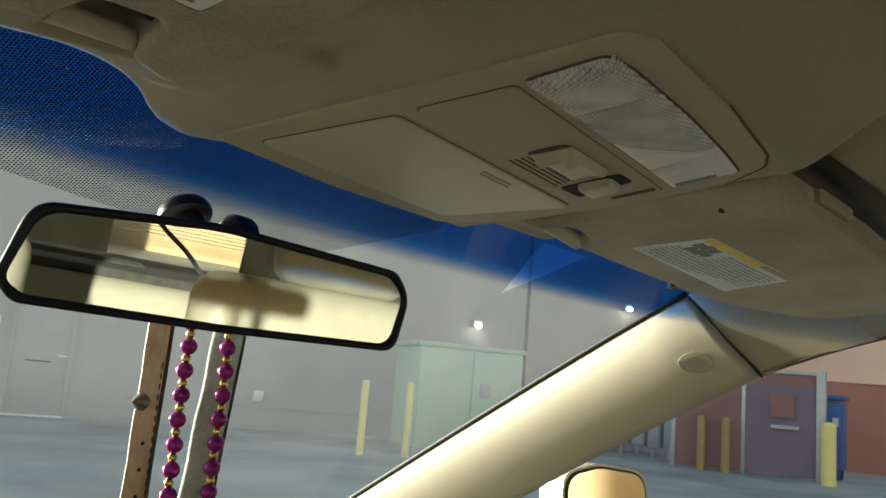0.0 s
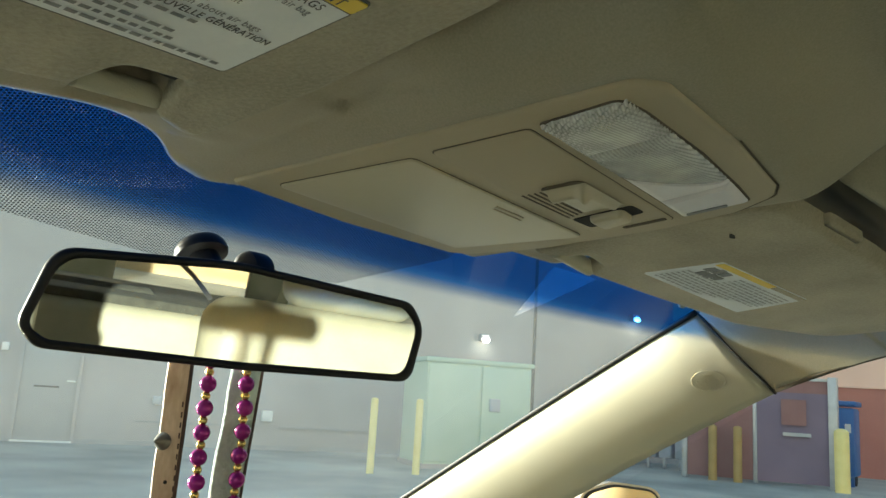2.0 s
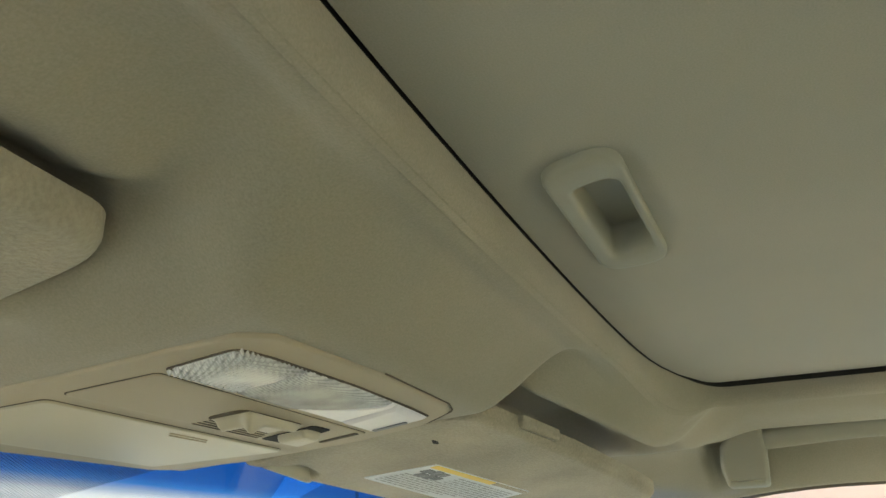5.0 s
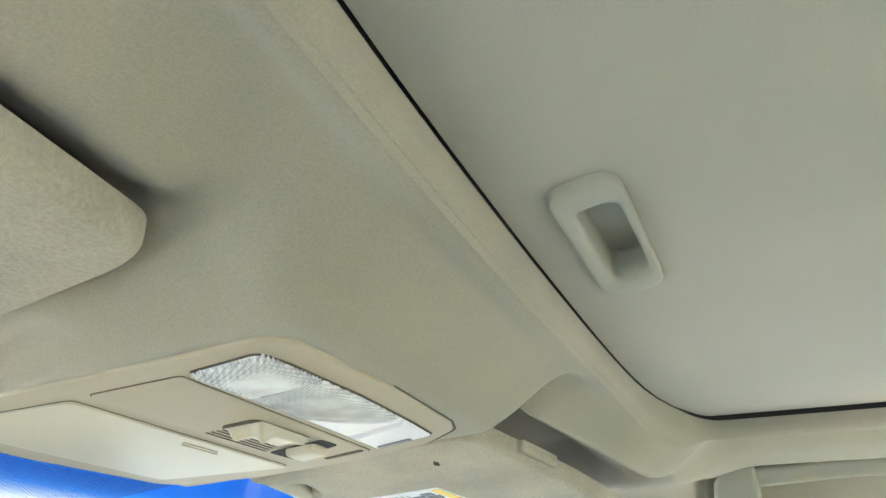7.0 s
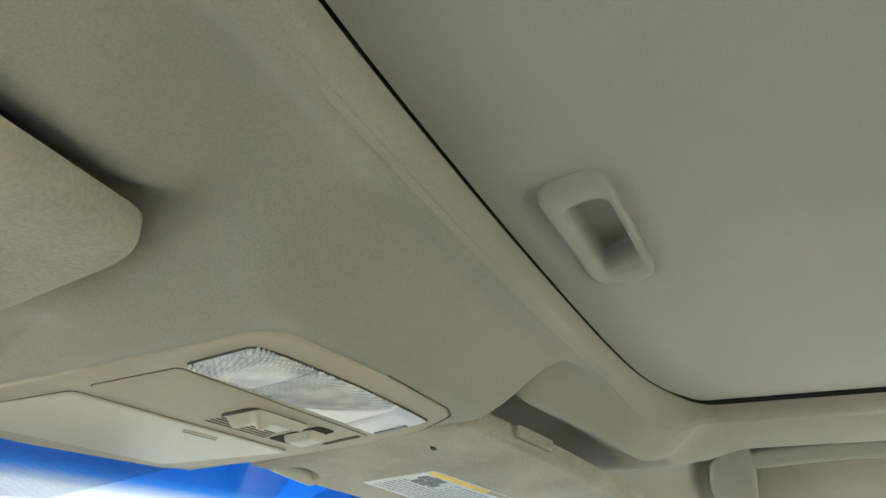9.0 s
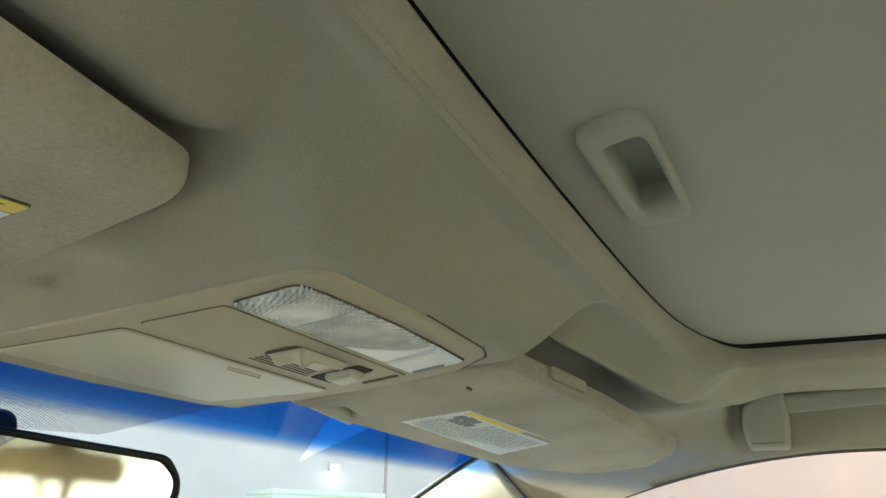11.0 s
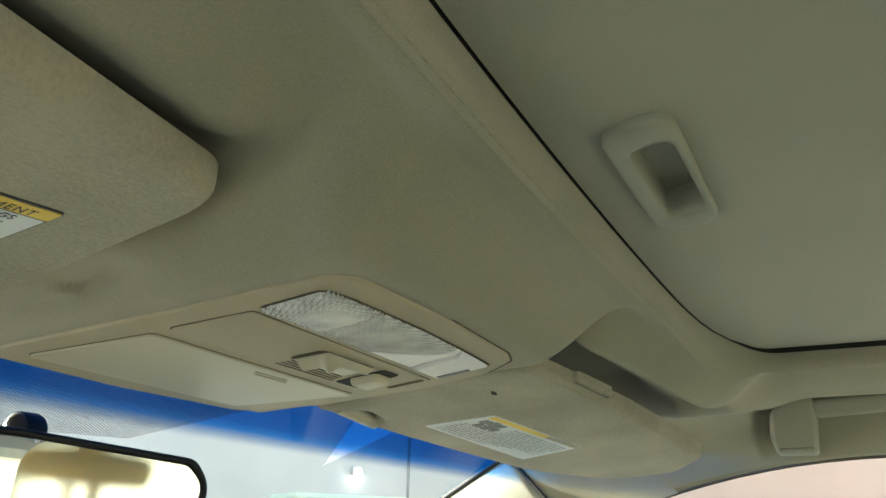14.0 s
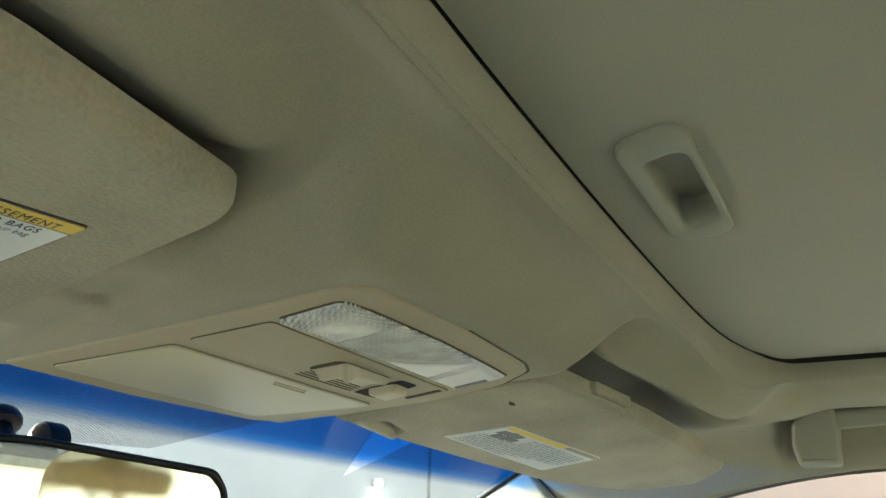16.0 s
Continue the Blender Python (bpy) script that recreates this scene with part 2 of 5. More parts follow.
def lens_plastic():
    """Clear moulded plastic, milky, with fine ribs that scatter more light than the flats between them."""
    m, t, p = nodes_of("ribbed_lens_plastic")
    n, l = t.nodes, t.links
    p.inputs["Base Color"].default_value, p.inputs["Roughness"].default_value = (0.66, 0.66, 0.64, 1), 0.16
    tr, mx = n.new("ShaderNodeBsdfTransparent"), n.new("ShaderNodeMixShader")
    tr.inputs[0].default_value = (0.95, 0.96, 0.96, 1)
    co = n.new("ShaderNodeTexCoord")
    cloud, much = n.new("ShaderNodeTexNoise"), n.new("ShaderNodeMapRange")
    cloud.inputs["Scale"].default_value, cloud.inputs["Detail"].default_value = 70.0, 1.0
    l.new(co.outputs["Object"], cloud.inputs[0]), l.new(cloud.outputs[0], much.inputs[0])
    much.inputs[1].default_value, much.inputs[2].default_value = 0.35, 0.65
    much.inputs[3].default_value, much.inputs[4].default_value = 0.38, 0.58
    wave, turn, ribs = n.new("ShaderNodeTexWave"), n.new("ShaderNodeMapping"), n.new("ShaderNodeMath")
    turn.inputs["Rotation"].default_value = (0, 0, radians(14))
    wave.bands_direction = "Y"
    wave.inputs["Scale"].default_value, wave.inputs["Distortion"].default_value = 165.0, 0.6
    l.new(co.outputs["Object"], turn.inputs[0]), l.new(turn.outputs[0], wave.inputs[0])
    ribs.operation = "MULTIPLY_ADD"
    ribs.inputs[1].default_value = 0.22
    l.new(wave.outputs["Fac"], ribs.inputs[0]), l.new(much.outputs[0], ribs.inputs[2])
    l.new(ribs.outputs[0], mx.inputs[0])
    l.new(tr.outputs[0], mx.inputs[1]), l.new(p.outputs[0], mx.inputs[2])
    l.new(mx.outputs[0], n["Material Output"].inputs[0])
    return m


M["lens"] = lens_plastic()
M["lens_frost"] = surface("frosted_lens_end", (0.62, 0.60, 0.62), (0.70, 0.68, 0.70), 30, 0.3)


# ---- mesh helpers ----
def mesh_from(name, bm, material, smooth=False):
    bmesh.ops.recalc_face_normals(bm, faces=bm.faces[:])
    me = bpy.data.meshes.new(name)
    bm.to_mesh(me)
    bm.free()
    for p in me.polygons:
        p.use_smooth = len(p.vertices) < 7
    if not smooth:
        me.set_sharp_from_angle(angle=radians(38))
    me.materials.append(material)
    return me


def part(name, bm, material, parent=None, label="", smooth=False):
    ob = new(name, mesh_from(name, bm, material, smooth))
    ob.parent = parent
    if label:
        tagged(ob, label)
    return ob


def thing(name, label, category, group="", kind="", at=(0, 0, 0)):
    ob = new(name)
    ob.location = at
    ob.empty_display_size = 0.05
    return tagged(ob, label, category, group, kind)


def box(size, at=(0, 0, 0), bevel=0.0, m=None, seg=2, bm=None):
    bm = bm or bmesh.new()
    mat = (m or Matrix()) @ Matrix.Translation(at) @ Matrix.Diagonal((*size, 1))
    r = bmesh.ops.create_cube(bm, size=1.0, matrix=mat)
    if bevel:
        ed = list({e for v in r["verts"] for e in v.link_edges})
        bmesh.ops.bevel(bm, geom=ed, offset=bevel, segments=seg, affect="EDGES", profile=0.5)
    return bm


def cyl(r1, r2, h, at=(0, 0, 0), m=None, seg=24, bm=None, bevel=0.0):
    bm = bm or bmesh.new()
    r = bmesh.ops.create_cone(bm, cap_ends=True, segments=seg, radius1=r1, radius2=r2, depth=h, matrix=(m or Matrix()) @ Matrix.Translation(at))
    if bevel:
        vs = set(r["verts"])
        ed = [e for e in bm.edges if e.verts[0] in vs and e.verts[1] in vs and len(e.link_faces) == 2 and any(len(f.verts) > 4 for f in e.link_faces)]
        bmesh.ops.bevel(bm, geom=ed, offset=bevel, segments=2, affect="EDGES", profile=0.5)
    return bm


def rounded(points, radius, seg=6):
    """A closed outline with its corners rounded; radius may be one number or one a corner."""
    out = []
    n = len(points)
    for i, p in enumerate(points):
        r = radius[i] if isinstance(radius, (list, tuple)) else radius
        a, b, c = Vector(points[i - 1]), Vector(p), Vector(points[(i + 1) % n])
        if r <= 0:
            out.append(b)
            continue
        u, w = (a - b).normalized(), (c - b).normalized()
        half = math.acos(max(-1, min(1, u.dot(w)))) / 2
        d = min(r / math.tan(half), (a - b).length * 0.48, (c - b).length * 0.48)
        p0, p1 = b + u * d, b + w * d
        for k in range(seg + 1):
            s = k / seg
            out.append((1 - s) ** 2 * p0 + 2 * s * (1 - s) * b + s * s * p1)
    return out


def plate(outline, place, low, high, edge=0.0, steps=3):
    """A plate over a closed 2D outline; place(x, y, h) gives the point at height h over the base surface. The high side has a rounded rim of size edge."""
    bm = bmesh.new()
    c = sum((Vector(p) for p in outline), Vector((0, 0))) / len(outline)

    def inset(d):
        res = []
        n = len(outline)
        for i, p in enumerate(outline):
            a, b = Vector(outline[i - 1]), Vector(outline[(i + 1) % n])
            t = (b - a).normalized()
            nrm = Vector((-t.y, t.x))
            if area < 0:
                nrm = -nrm
            res.append(Vector(p) + nrm * d)
        return res

    area = sum(outline[i - 1][0] * outline[i][1] - outline[i][0] * outline[i - 1][1] for i in range(len(outline)))
    rings = [(0.0, low)]
    if edge:
        for k in range(steps + 1):
            a = math.pi / 2 * k / steps
            rings.append((edge * (1 - math.cos(a)), high - edge + edge * math.sin(a)))
    else:
        rings.append((0.0, high))
    made = []
    for d, h in rings:
        made.append([bm.verts.new(place(p[0], p[1], h)) for p in inset(d)])
    n = len(outline)
    for r0, r1 in zip(made, made[1:]):
        for i in range(n):
            j = (i + 1) % n
            bm.faces.new((r0[i], r0[j], r1[j], r1[i]))
    bm.faces.new(made[-1])
    bm.faces.new(made[0][::-1])
    return bm


def sweep(path, section, closed=False, up=Vector((0, 0, 1)), caps=True):
    """A section (list of (side, up) offsets) carried along a path."""
    bm = bmesh.new()
    rings = []
    n = len(path)
    path = [Vector(p) for p in path]
    for i, p in enumerate(path):
        a = path[(i - 1) % n] if closed or i else p
        b = path[(i + 1) % n] if closed or i < n - 1 else p
        t = (b - a).normalized()
        side = t.cross(up).normalized()
        u = side.cross(t)
        rings.append([bm.verts.new(p + side * s + u * h) for s, h in (section(i / max(1, n - 1)) if callable(section) else section)])
    m = len(rings[0])
    for k in range(n if closed else n - 1):
        r0, r1 = rings[k], rings[(k + 1) % n]
        for i in range(m):
            j = (i + 1) % m
            bm.faces.new((r0[i], r0[j], r1[j], r1[i]))
    if caps and not closed:
        bm.faces.new(rings[0]), bm.faces.new(rings[-1][::-1])
    return bm


def ring(r, n=10, ry=None):
    return [(r * math.cos(2 * math.pi * k / n), (ry or r) * math.sin(2 * math.pi * k / n)) for k in range(n)]


def spline(points, per=8):
    """Catmull-Rom through a few points."""
    p = [Vector(q) for q in points]
    p = [2 * p[0] - p[1]] + p + [2 * p[-1] - p[-2]]
    out = []
    for i in range(1, len(p) - 2):
        for k in range(per):
            t = k / per
            a, b, c, d = p[i - 1], p[i], p[i + 1], p[i + 2]
            out.append(0.5 * (2 * b + (c - a) * t + (2 * a - 5 * b + 4 * c - d) * t * t + (3 * b - a - 3 * c + d) * t ** 3))
    return out + [p[-2]]


def S(t):
    t = max(0.0, min(1.0, t))
    return t * t * (3 - 2 * t)


def lerp(a, b, t):
    return a + (b - a) * t


def sheet(nu, nv, f, uv=None):
    """A grid sheet: f(i / nu, j / nv) gives each point."""
    bm = bmesh.new()
    g = [[bm.verts.new(f(i / nu, j / nv)) for j in range(nv + 1)] for i in range(nu + 1)]
    layer = bm.loops.layers.uv.new("UVMap") if uv else None
    for i in range(nu):
        for j in range(nv):
            fc = bm.faces.new((g[i][j], g[i + 1][j], g[i + 1][j + 1], g[i][j + 1]))
            if uv:
                for lp, (a, b) in zip(fc.loops, ((i, j), (i + 1, j), (i + 1, j + 1), (i, j + 1))):
                    lp[layer].uv = uv(a / nu, b / nv)
    return bm


# ---- car: headliner, glass and trim ----
HOLE_X, HOLE_F, HOLE_B, HOLE_R = 0.347, 0.0468, -0.80, 0.022
SHADE_Z = 1.402


def bow(x):
    """The front edge of the opening curves back towards its corners."""
    return 0.008 * (x / 0.34) ** 2 + 0.025 * min(1.0, abs(x / 0.34)) ** 7


def hole_distance(x, y):
    """Distance to the rim of the sunroof opening (negative inside)."""
    y = y + bow(x)
    cx, cy = 0.0, (HOLE_F + HOLE_B) / 2
    qx, qy = abs(x - cx) - (HOLE_X - HOLE_R), abs(y - cy) - ((HOLE_F - HOLE_B) / 2 - HOLE_R)
    return math.hypot(max(qx, 0), max(qy, 0)) + min(max(qx, qy), 0) - HOLE_R


def hole_outline(grow=0.0, per=10):
    a, b = HOLE_X + grow, HOLE_R + grow
    f, k = HOLE_F + grow, HOLE_B - grow
    pts = []
    for cx, cy, a0 in ((a - b, f - b, 0), (-(a - b), f - b, 90), (-(a - b), k + b, 180), (a - b, k + b, 270)):
        if a0 == 90:
            for i in range(1, 24):
                px = lerp(a - b, b - a, i / 24)
                pts.append((px, f - bow(px)))
        for i in range(per + 1):
            g = radians(a0 + 90 * i / per)
            px, py = cx + b * math.cos(g), cy + b * math.sin(g)
            pts.append((px, py - bow(px)))
    return pts


def rail_x(y):
    return 0.573 + 0.09 * max(0.0, y)


def rail_z(y):
    return 1.340 - 0.635 * max(0.0, y + 0.10) ** 2 - 0.03 * max(0.0, -y - 0.6)


def console_z(y):
    return 1.3365 + 0.070 * (0.333 - y)


def visor_plane(side, u, y):
    if side < 0:
        return 1.366 - 0.145 * (u - 0.15) - 0.22 * (y - 0.15)
    return 1.354 - 0.145 * (u - 0.15) - 0.115 * (y - 0.15)


def visor_rear(x, u):
    """Rear edge of the sun visor on that side."""
    a, b = ((0.142, 0.1440), (0.470, 0.0850)) if x < 0 else ((0.150, 0.130), (0.415, 0.0715))
    k = (u - a[0]) / (b[0] - a[0])
    return lerp(a[1], b[1], k) - 0.006 * math.sin(math.pi * min(1, max(0, k)))


def lining_z(x, y):
    u = abs(x)
    side = -1 if x < 0 else 1
    top = 1.394 - 0.05 * max(0.0, u - 0.1) ** 2 - 0.13 * max(0.0, y - 0.1) ** 1.3 - 0.02 * max(0.0, -y - 0.5) ** 2
    xe = rail_x(y)
    k = max(0.0, (u - 0.42) / (xe - 0.42))
    z = top - (top - rail_z(min(y, 0.246))) * min(1.0, k) ** (3.2 + 2.3 * S((y - 0.04) / 0.24))
    # rolled lip round the sunroof opening
    d = hole_distance(x, y)
    z -= 0.0045 * (1 - S((d - 0.0065) / 0.013)) + lerp(0.0010, 0.0035, S(y / 0.04)) * (1 - S((d - 0.010) / 0.030))
    # shoulder that drops to a lip close behind the folded visor, with a deep pocket over the visor
    edge = visor_rear(x, u)
    face = visor_plane(side, u, min(y, edge + 0.02))
    near = S((u - (0.122 if x < 0 else 0.118)) / 0.045) * (1 - S((u - 0.32) / 0.22)) * (1 - S((y - 0.26) / 0.05))
    lip = face + (0.0095 if x < 0 else 0.0115)
    z = lerp(z, min(z, lip), near * S((y - edge + (0.066 if x < 0 else 0.078)) / 0.050))
    pocket = visor_plane(side, u, y) + (0.034 if x < 0 else 0.050) + 0.032 * S((y - edge - 0.012) / 0.05)
    start = lerp(0.128, 0.146, S((y - 0.15) / 0.05))
    fore = 0.262 - 0.36 * max(0.0, u - 0.262)
    inside = S((u - start) / 0.024) * (1 - S((u - (0.30 if x < 0 else 0.385)) / (0.15 if x < 0 else 0.06))) * S((y - edge + (0.023 if x < 0 else 0.034)) / (0.050 if x < 0 else 0.042))
    z = lerp(z, pocket, inside * (1 - S((y - fore + 0.040) / 0.02)))
    # ridge that meets the top of the folded visor near its front edge
    ridge = visor_plane(side, u, y) + 0.009
    z = lerp(z, min(z, ridge), S((y - fore + 0.048) / 0.022) * (1 - S((y - fore + 0.010) / 0.020)) * S((u - 0.105) / 0.03) * (1 - S((u - 0.37) / 0.05)))
    # valley between the sunroof rim and the side roll
    z += 0.012 * math.exp(-((d - 0.058) / 0.026) ** 2) * S((u - 0.24) / 0.14) * (1 - S((y - 0.05) / 0.07))
    # recess that takes the folded grab handle
    if x > 0:
        deep = S((u - 0.481) / 0.016) * (1 - S((u - 0.556) / 0.014)) * (1 - S((y - 0.030) / 0.012)) * S((y + 0.250) / 0.02)
        z = lerp(z, 1.3985 - 0.046 * S((u - 0.530) / 0.034), deep)
    # the lining tucks in over the inner end of the visor
    step = visor_plane(side, u, y) + (0.005 if x < 0 else 0.011)
    z = lerp(z, min(z, step), S((u - 0.100) / 0.03) * (1 - S((u - 0.152) / 0.045)) * S((y - 0.165) / 0.04) * (1 - S((y - 0.300) / 0.070)))
    # ahead of the visor's inner end the lining climbs gently to the glass
    if x < 0 and y > 0.25:
        z = lerp(z, min(z, visor_plane(side, u, y) + 0.0035 + 0.27 * max(0.0, y - 0.288)), S((u - 0.10) / 0.03) * (1 - S((u - 0.31) / 0.07)))
    # pocket over the pin at the visor's front edge
    if x < 0:
        open_y = S((y - 0.249) / 0.005) * (1 - S((y - 0.282) / 0.006))
        z = lerp(z, max(z, visor_plane(side, u, y) + 0.032), open_y * S((u - 0.181) / 0.006) * (1 - S((u - 0.210) / 0.006)))
    # bulge that carries the overhead console
    if x < 0:
        tight = S((y - 0.185) / 0.05)
        fx = 1 - S((u - lerp(0.096, 0.094, tight) - 0.040 * (1 - S((y - 0.030) / 0.110))) / (lerp(0.058, 0.042, tight) + 0.025 * S((y - 0.27) / 0.06)))
    else:
        fx = 1 - S((u - lerp(0.113, 0.134, S((y - 0.14) / 0.10))) / 0.026)
    ahead = S((u - 0.070) / 0.030) if x < 0 else 0.0
    fy = S((y - 0.044) / 0.074) * (1 - S((y - lerp(0.346, 0.354, ahead)) / lerp(0.024, 0.062, ahead)))
    low = console_z(y) + 0.0016
    z = z - max(0.0, z - low) * fx * fy
    # the front edge stays under the glass
    s = x / 0.57
    v = (y - 0.43 + 0.095 * s * s) / (0.72 - 0.125 * s * s)
    return min(z, 1.358 - 0.373 * v - 0.014 * s * s - 0.004) if y > 0.33 else z


def front_y(s):
    """The lining's front edge; it draws back round the console, the visors and the pillars."""
    u = abs(s) * 0.607
    y = 0.430 - 0.095 * (u / 0.577) ** 2 - 0.079 * S((abs(s) - 0.885) / 0.085)
    if s < 0:
        return lerp(0.392 - 0.099 * S((u - 0.060) / 0.152), y, S((u - 0.33) / 0.11))
    y -= 0.038 * (1 - S((u - 0.11) / 0.035)) + 0.027 * S((u - 0.10) / 0.07) * (1 - S((u - 0.38) / 0.12))
    return y - 0.058 * S((u - 0.31) / 0.07) * (1 - S((u - 0.50) / 0.06))


def build_headliner():
    bm = bmesh.new()
    cols = 320
    rows = [-1.5 + 1.3 * i / 26 for i in range(26)] + [-0.2 + 0.1 * i / 10 for i in range(10)]
    fine = 168
    grid = []
    flat = []
    for i in range(cols + 1):
        s = -1 + 2 * i / cols
        ys = rows + [lerp(-0.1, front_y(s), k / fine) for k in range(fine + 1)]
        col, cf = [], []
        for y in ys:
            x = s * rail_x(y)
            cf.append((x, y))
            col.append(bm.verts.new((x, y, lining_z(x, y))))
        grid.append(col)
        flat.append(cf)
    kept, cut = set(), set()
    for i in range(cols):
        for j in range(len(grid[0]) - 1):
            ids = ((i, j), (i + 1, j), (i + 1, j + 1), (i, j + 1))
            q = [flat[a][b] for a, b in ids]
            if hole_distance(sum(p[0] for p in q) / 4, sum(p[1] for p in q) / 4) < 0:
                cut.update(ids)
                continue
            kept.update(ids)
            bm.faces.new([grid[a][b] for a, b in ids])
    for a, b in kept & cut:
        x, y = flat[a][b]
        for _ in range(3):
            d, e = hole_distance(x, y), 1e-4
            x -= d * (hole_distance(x + e, y) - hole_distance(x - e, y)) / (2 * e)
            y -= d * (hole_distance(x, y + e) - hole_distance(x, y - e)) / (2 * e)
        grid[a][b].co = (x, y, lining_z(x, y))
    bmesh.ops.delete(bm, geom=[v for v in bm.verts if not v.link_faces], context="VERTS")
    ob = part("ceiling", bm, M["headliner"], smooth=True)
    tagged(ob, "beige fabric car headliner with moulded bulge for the console", "headliner", kind="structure")
    md = ob.modifiers.new("thick", "SOLIDIFY")
    md.thickness, md.offset = 0.004, 1.0
    return ob


headliner = build_headliner()

# sunroof: rim wall, dark slot, sliding sunshade with its pull handle
sunroof = thing("sunroof", "closed fabric sunshade of a sunroof with moulded finger pull", "sunroof", at=(0, -0.35, SHADE_Z))


def at_roof(p):
    return (p[0], p[1] + 0.35, p[2] - SHADE_Z)


rim = []
outline = hole_outline(0.0)
profile = [(0.0035, 0.0), (0.0, 0.0010), (-0.0024, 0.0034), (-0.0032, 0.0080), (-0.0026, None)]


def rim_ring(bm, g, h):
    o = hole_outline(g)
    flat = hole_outline(max(g, 0.0))
    return [bm.verts.new(at_roof((x, y, SHADE_Z + lerp(-0.0030, 0.0012, S(y / 0.03)) if h is None else lining_z(*flat[i]) + h - 0.0008))) for i, (x, y) in enumerate(o)]


# Upper slot wall in near-black, which paints the slot's shadow.
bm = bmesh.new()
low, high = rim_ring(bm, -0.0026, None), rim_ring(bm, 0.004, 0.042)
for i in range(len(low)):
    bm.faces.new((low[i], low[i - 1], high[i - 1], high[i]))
part("slot_wall", bm, M["gap"], sunroof, "near-black wall that darkens the slot round the shade")
bm = bmesh.new()
for g, h in profile:
    rim.append(rim_ring(bm, g, h))
for r0, r1 in zip(rim, rim[1:]):
    for i in range(len(r0)):
        j = (i + 1) % len(r0)
        bm.faces.new((r0[i], r0[j], r1[j], r1[i]))
part("rim", bm, M["headliner"], sunroof, smooth=True)
# Near-black plate over the opening, painted as the gap's shadow.
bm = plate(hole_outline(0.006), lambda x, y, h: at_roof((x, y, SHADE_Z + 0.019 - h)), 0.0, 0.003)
part("slot_backing", bm, M["gap"], sunroof, "near-black plate that darkens the gap behind the shade")


def bridged(bm, loops):
    for r0, r1 in zip(loops, loops[1:]):
        for i in range(len(r0)):
            j = (i + 1) % len(r0)
            bm.faces.new((r0[i], r0[j], r1[j], r1[i]))


def pull_outline(inset):
    """The pull's outline, from its outer rim (0) to the pocket's mouth (1)."""
    a = [(-0.0815, -0.0095), (-0.0705, 0.0208), (0.0390, 0.0208), (0.0345, -0.0102)]
    b = [(-0.0590, -0.0058), (-0.0520, 0.0128), (0.0245, 0.0130), (0.0145, -0.0062)]
    return rounded([lerp(Vector(p), Vector(q), inset) for p, q in zip(a, b)], lerp(0.0150, 0.0070, min(1, max(0, inset))), 8)


def pull_place(p, h):
    return at_roof((p[0], p[1], SHADE_Z - h))


bm = bmesh.new()
EX, EF, EB = HOLE_X - 0.0046, HOLE_F - 0.0036, HOLE_B + 0.0065
outer = rounded([(EX, EF - bow(EX))] + [(x, EF - bow(x)) for x in np.linspace(EX * 0.97, -EX * 0.97, 22)] + [(-EX, EF - bow(EX)), (-EX, EB), (EX, EB)], [0.006] + [0.0] * 22 + [0.006] + [0.022] * 2, 7)
rim0 = [bm.verts.new(at_roof((p.x, p.y, SHADE_Z + 0.007))) for p in outer]
rim1 = [bm.verts.new(at_roof((p.x * 0.9985, lerp(HOLE_B / 2, p.y, 0.9985), SHADE_Z + 0.0012))) for p in outer]
rim2 = [bm.verts.new(at_roof((p.x * 0.990, lerp(HOLE_B / 2, p.y, 0.984), SHADE_Z))) for p in outer]
bridged(bm, [rim0, rim1, rim2])
inner = [bm.verts.new(pull_place(p, 0.0)) for p in pull_outline(0.04)]
for r in (rim2, inner):
    for i in range(len(r)):
        if bm.edges.get((r[i], r[(i + 1) % len(r)])) is None:
            bm.edges.new((r[i], r[(i + 1) % len(r)]))
ed = [bm.edges.get((r[i], r[(i + 1) % len(r)])) for r in (rim2, inner) for i in range(len(r))]
bmesh.ops.triangle_fill(bm, edges=ed, use_beauty=True)
part("shade_panel", bm, M["shade"], sunroof)

# finger pull: raised rounded ring round a deep pocket
bm = bmesh.new()
spec = [(-0.02, -0.001), (0.0, 0.0022), (0.08, 0.0035), (0.25, 0.0040), (0.75, 0.0034), (0.92, 0.0026), (1.0, 0.0008), (1.02, -0.003), (1.04, -0.0085), (1.10, -0.0105)]
loops = [[bm.verts.new(pull_place(p, h * (0.9 + 6 * (p[0] + 0.02)) if h < -0.004 else h)) for p in pull_outline(g)] for g, h in spec]
bridged(bm, loops)
bm.faces.new(loops[-1])
part("pull_handle", bm, M["pull"], sunroof, "beige plastic finger pull with a deep pocket", smooth=True)

# overhead console
console = thing("overhead_console", "beige plastic overhead console with lamp and sunroof switches", "overhead console", at=(0, 0.23, console_z(0.23)))


def on_console(x, y, h):
    """h metres below the console's base plane."""
    return (x, y - 0.23, console_z(y) + 0.0026 - h - console_z(0.23))


bezel_pts = [(-0.0925, 0.3450), (-0.0925, 0.335), (-0.0895, 0.220), (-0.0900, 0.130), (-0.079, 0.1205), (0.0, 0.1170), (0.075, 0.1195), (0.0925, 0.125), (0.113, 0.150), (0.127, 0.200), (0.1325, 0.287), (0.119, 0.340), (0.105, 0.3475), (0.0, 0.352)]
bezel_r = [0.006, 0.006, 0.02, 0.010, 0.01, 0.03, 0.01, 0.012, 0.03, 0.05, 0.03, 0.014, 0.012, 0.05]
part("bezel", plate(rounded(bezel_pts, bezel_r), on_console, -0.004, 0.0028, 0.0018, 4), M["console"], console)
